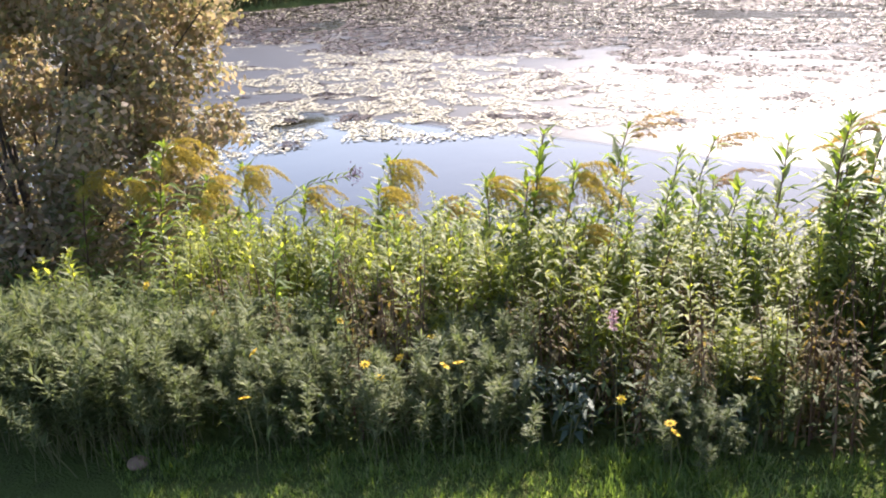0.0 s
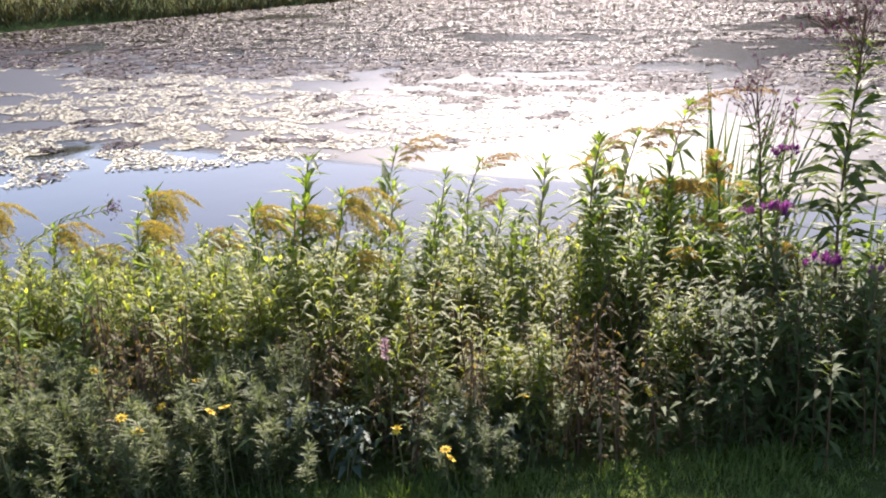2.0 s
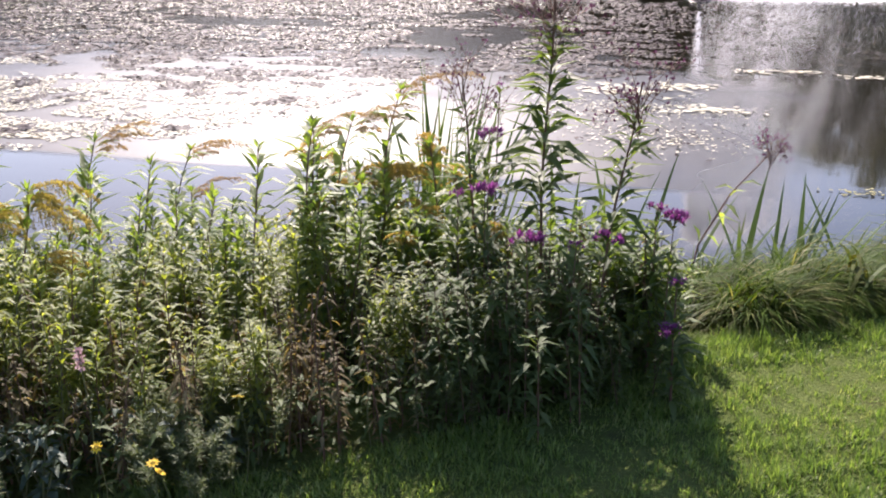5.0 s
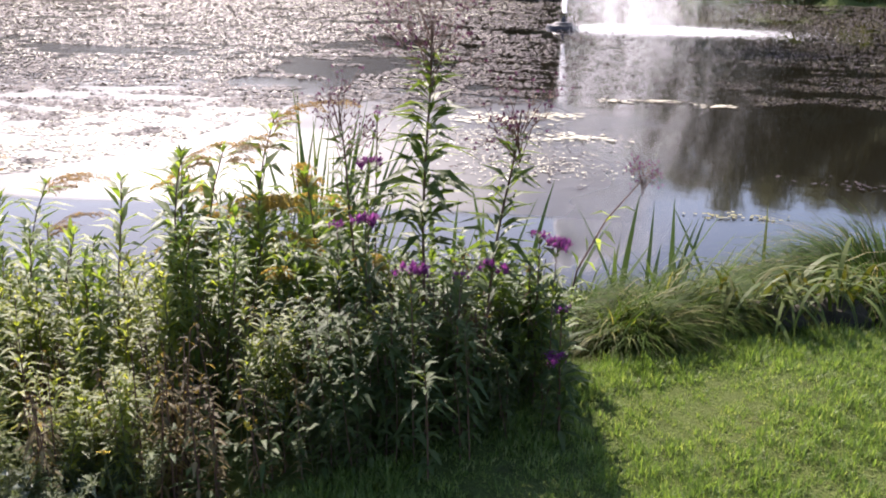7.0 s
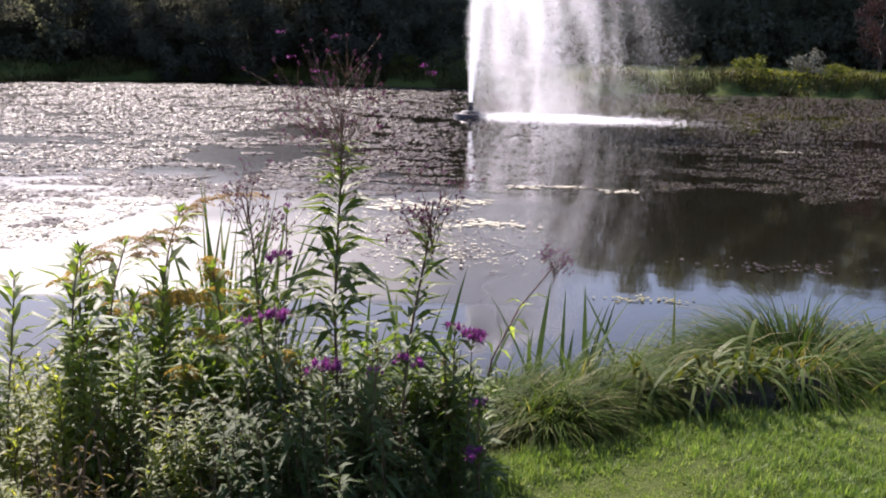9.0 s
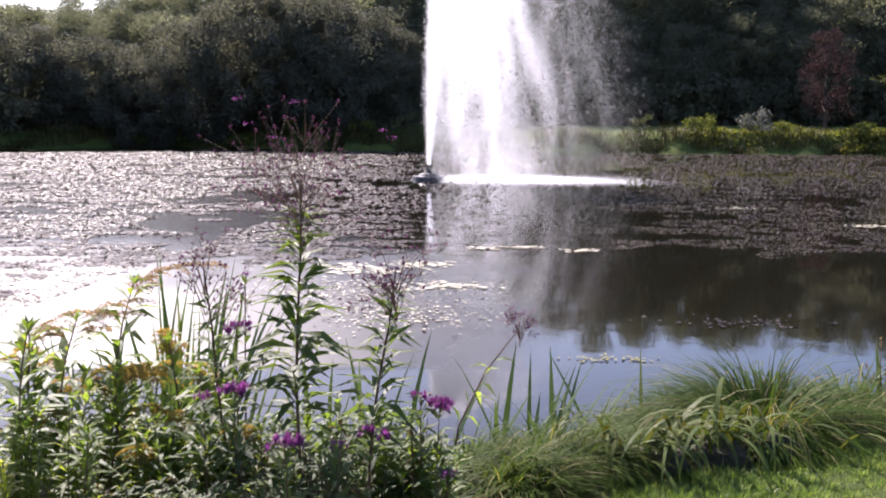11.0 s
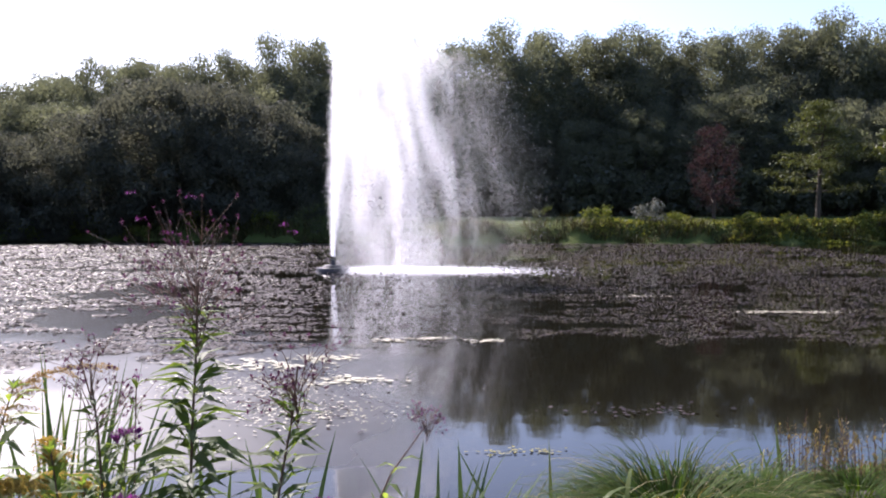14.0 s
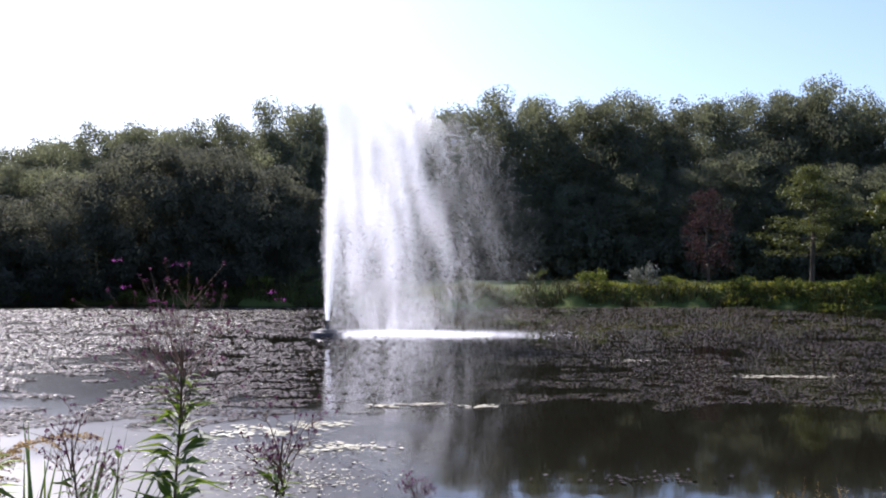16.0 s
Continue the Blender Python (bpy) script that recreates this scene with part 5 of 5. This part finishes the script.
def build_sedges():
    r = np.random.default_rng(801)
    # arching tussocks: place, spread, number, blade length, tone
    for x, y, n, rad, ln, mat, label in [
            (1.18, 4.72, 3000, 0.46, 0.90, M_SEDGE, "large mounded tussock of arching fine green sedge"),
            (0.74, 4.62, 1700, 0.32, 0.68, M_SEDGE, "mounded tussock of arching fine green sedge"),
            (1.70, 4.98, 1700, 0.40, 0.66, M_SEDGE, "wide tussock of arching green sedge on the bank"),
            (2.40, 5.25, 1500, 0.40, 0.50, M_SEDGE, "wide tussock of arching green sedge on the bank"),
            (3.2, 5.7, 1300, 0.45, 0.5, M_SEDGE, "wide tussock of arching green sedge on the bank"),
            (-0.10, 3.60, 1300, 0.22, 0.46, M_PALESEDGE, "pale straw-green tussock combed over to one side"),
            (0.06, 3.88, 1500, 0.26, 0.52, M_PALESEDGE, "pale straw-green tussock combed over to one side"),
            (0.28, 4.02, 1000, 0.24, 0.46, M_PALESEDGE, "low straw-green tussock combed over to one side"),
            (-0.36, 3.72, 900, 0.24, 0.42, M_PALESEDGE, "pale straw-green tussock combed over to one side"),
            (-0.28, 4.15, 900, 0.24, 0.46, M_PALESEDGE, "pale straw-green tussock combed over to one side"),
            (0.10, 4.35, 900, 0.26, 0.46, M_SEDGE, "low tussock of arching green sedge by the reeds"),
            (-0.68, 3.62, 900, 0.26, 0.44, M_SEDGE, "low tussock of arching green sedge by the reeds"),
            (-0.75, 4.15, 800, 0.26, 0.40, M_SEDGE, "low tussock of arching green sedge by the reeds")]:
        t = thing("sedge_tussock", x, y, float(ground_z(x, y)) - 0.02, label, "sedge", "sedge tussocks")
        g = Geo()
        a = r.uniform(0, 6.28, n)
        d = np.sqrt(r.random(n)) * rad
        head = a + r.normal(size=n) * 0.5
        if mat is M_PALESEDGE:
            head = np.where(r.random(n) < 0.6, r.normal(-0.5, 0.6, n), r.normal(-1.0, 1.6, n))
        near = 0.6 if mat is M_SEDGE else 0.8
        blades(g, np.column_stack([np.cos(a) * d * near, np.sin(a) * d * near, np.zeros(n)]), head, 1.4 - 0.75 * d / rad + r.normal(size=n) * 0.12, r.uniform(1.7, 2.9, n),
               ln * r.uniform(0.6, 1.1, n), r.uniform(0.005, 0.011, n), 6)
        if mat is M_PALESEDGE:
            gg, m = Geo(), n // 2
            a = r.uniform(0, 6.28, m)
            blades(gg, np.column_stack([np.cos(a), np.sin(a), 0 * a]) * rad * 0.5, r.normal(-0.5, 1.0, m), r.uniform(1.0, 1.5, m), r.uniform(1.2, 2.2, m), ln * r.uniform(0.6, 1.05, m), 0.007, 6)
            tagged(part("green_blade_mass", gg, M_SEDGE, t), kind="stuff")
        tagged(part("blade_mass", g, mat, t), kind="stuff")
        # added dark mound, stands for the shade between the blades
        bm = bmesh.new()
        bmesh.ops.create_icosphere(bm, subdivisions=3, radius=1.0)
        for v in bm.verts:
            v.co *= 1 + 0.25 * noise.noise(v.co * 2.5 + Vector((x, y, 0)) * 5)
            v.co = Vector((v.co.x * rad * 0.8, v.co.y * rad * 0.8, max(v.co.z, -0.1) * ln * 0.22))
        part("shade_core", bm, M_SHADE_FILL, t, "dark mound added for the shade inside the tussock")
        g = Geo()
        m = n // 9
        a = r.uniform(0, 6.28, m)
        blades(g, np.column_stack([np.cos(a) * rad * 0.3, np.sin(a) * rad * 0.3, np.zeros(m)]), (a if mat is M_SEDGE else 0 * a) + r.normal(size=m) * 0.4, r.uniform(0.9, 1.4, m), r.uniform(1.6, 2.8, m),
               ln * r.uniform(0.8, 1.15, m), 0.005, 6)
        tagged(part("dry_blade_mass", g, M_PALESEDGE, t), kind="stuff")
    # strap leaves in front of the tussocks, over added dark mounds for the shaded hollow
    for x, y, n, tall in [(0.50, 3.96, 24, 0.18), (0.80, 4.10, 24, 0.20), (0.32, 4.06, 12, 0.15), (1.10, 4.28, 12, 0.18)]:
        t = thing("strap_leaved_plant", x, y, float(ground_z(x, y)) - 0.02, "plant with broad strap leaves hanging over, bleached at their tips", "wild plant", "strap-leaved plants")
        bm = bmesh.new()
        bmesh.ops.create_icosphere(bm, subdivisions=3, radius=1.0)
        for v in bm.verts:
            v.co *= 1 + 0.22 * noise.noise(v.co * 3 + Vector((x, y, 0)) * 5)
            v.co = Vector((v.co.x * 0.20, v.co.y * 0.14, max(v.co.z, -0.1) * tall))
        part("shade_mound", bm, M_SHADE_FILL, t, "dark mound added for the shaded hollow under the leaves")
        for k in range(n):
            g = Geo()
            q = np.append(r.normal(size=2) * [0.13, 0.06], tall * 0.85)
            hd = r.normal(-1.45, 0.95) if r.random() < 0.8 else r.uniform(0, 6.28)
            blades(g, np.array([q]), hd, r.uniform(0.6, 1.35), r.uniform(1.9, 2.9), r.uniform(0.38, 0.66), r.uniform(0.016, 0.030), 8)
            part("strap_leaf", g, M_STRAP if r.random() < 0.75 else M_PALESEDGE, t)


build_sedges()


def build_shore_shrub():
    """Uneven shrub: several leafy lobes on arching limbs from one root."""
    x, y = -6.35, 0.75
    r = np.random.default_rng(901)
    t = thing("red_brown_shrub", x, y, float(ground_z(x, y)) - 0.05, "large shrub with small reddish brown and green leaves beside the pond", "shrub")
    g, gl = Geo(), Geo()
    lobes = [(0.0, 0.0, 0.75, 1.2, 0.95), (0.1, 0.4, 1.75, 1.05, 0.80), (-0.7, -0.6, 1.3, 1.1, 1.1), (0.42, 0.62, 2.05, 0.72, 0.50), (0.5, 0.7, 1.35, 0.62, 0.60),
             (0.5, 0.5, 0.55, 0.70, 0.60), (-0.1, -0.2, 2.35, 0.95, 0.60), (-1.0, -1.1, 2.2, 1.0, 0.8), (0.15, 0.7, 2.55, 0.62, 0.50), (0.3, -0.1, 0.3, 0.95, 0.45), (-0.5, -0.9, 0.4, 1.0, 0.6)]
    for lx, ly, lz, w, h in lobes:
        m = int(52 * w)
        c = crown(gl, r, (lx, ly, lz), (w, w, h), m, 150, 0.048, 0.85, ragged=0.4, loose=0.9)
        for q in c[::9]:
            p0 = np.array([r.normal() * 0.12, r.normal() * 0.12, -0.1])
            tube(g, [p0, p0 * 0.45 + q * 0.5 + [0, 0, 0.12], q], [0.018, 0.012, 0.004], 5)
    part("branch_frame", g, M_BARK, t)
    part("foliage", gl, M_SHRUB, t)


build_shore_shrub()


# ---- lawn and what lies on it ----
def build_lawn():
    r = np.random.default_rng(1001)
    g = Geo()
    q = np.column_stack([r.uniform(-3.6, 4.6, 1150000), r.uniform(-0.6, 5.6, 1150000)])
    d = np.hypot(q[:, 0], q[:, 1] + 0.2)
    a = np.degrees(np.arctan2(-q[:, 0], q[:, 1] + 0.2))
    q = q[(d > 1.75) & (a > -36) & (a < 84)]
    best, lawn = np.full(len(q), 9.0), np.zeros(len(q))
    for e0, e1 in zip(EDGE[:-1], EDGE[1:]):
        ab = e1 - e0
        t = np.clip(((q - e0) @ ab) / (ab @ ab), 0, 1)
        w = q - e0 - t[:, None] * ab
        dist = np.linalg.norm(w, axis=1)
        side = np.where(ab[0] * w[:, 1] - ab[1] * w[:, 0] > 0, 1, -1)
        lawn = np.where(dist < best, -side * dist, lawn)
        best = np.minimum(best, dist)
    q = q[(lawn > -0.12) & (lawn < 3.2)][:260000]
    z = ground_z(q[:, 0], q[:, 1])
    n = len(q)
    longer = 1 + 0.9 * smooth((0.35 - np.abs(np.minimum.reduce([np.hypot(q[:, 0] - e[0], q[:, 1] - e[1]) for e in EDGE[2:12]]))) / 0.5)
    patch = (0.85 + 0.3 * np.sin(q[:, 0] * 4.1 + 1.3 * np.sin(q[:, 1] * 3)) * np.sin(q[:, 1] * 3.7)) * (1 + 0.5 * np.sin(q[:, 0] * 31 + 2 * np.sin(q[:, 1] * 9)) * np.sin(q[:, 1] * 27 + 2 * np.sin(q[:, 0] * 7)))
    blades(g, np.column_stack([q, z - 0.01]), r.uniform(0, 6.28, n), r.uniform(0.55, 1.5, n), 0.3, r.uniform(0.022, 0.052, n) * longer * patch, r.uniform(0.0026, 0.0050, n), 2)
    tagged(part("lawn_grass", g, M_LAWN, None), "mown sunlit green lawn grass, longer at its edge", "grass", kind="stuff")
    # a small stone at the edge of the planting
    x, y = -2.75, 0.17
    bm = bmesh.new()
    bmesh.ops.create_icosphere(bm, subdivisions=3, radius=0.035)
    for v in bm.verts:
        v.co *= 1 + 0.25 * noise.noise(v.co * 25)
        v.co.z *= 0.55
    ob = part("stone", bm, M_STONE, None)
    ob.matrix_basis = pose(x, y, float(ground_z(x, y)) + 0.015, 0, 0, 20)
    tagged(ob, "small pale brown stone lying in the grass", "stone")


build_lawn()


def build_algae():
    r = np.random.default_rng(1101)
    g = Geo()
    n = 46
    c = np.array([(0.40, 7.35), (0.70, 7.40)])[r.integers(0, 2, n)]
    q = np.column_stack([c + r.normal(size=(n, 2)) * [0.13, 0.05], np.full(n, 0.006) + r.random(n) * 0.01])
    leaves(g, q, r.normal(size=(n, 3)) * [1, 1, 0.05], 0.05, 0.03, 0.0, 0.05)
    tagged(part("algae_patch", g, M_ALGAE, None), "yellowish algae floating by the shore", "algae", kind="stuff")


build_algae()
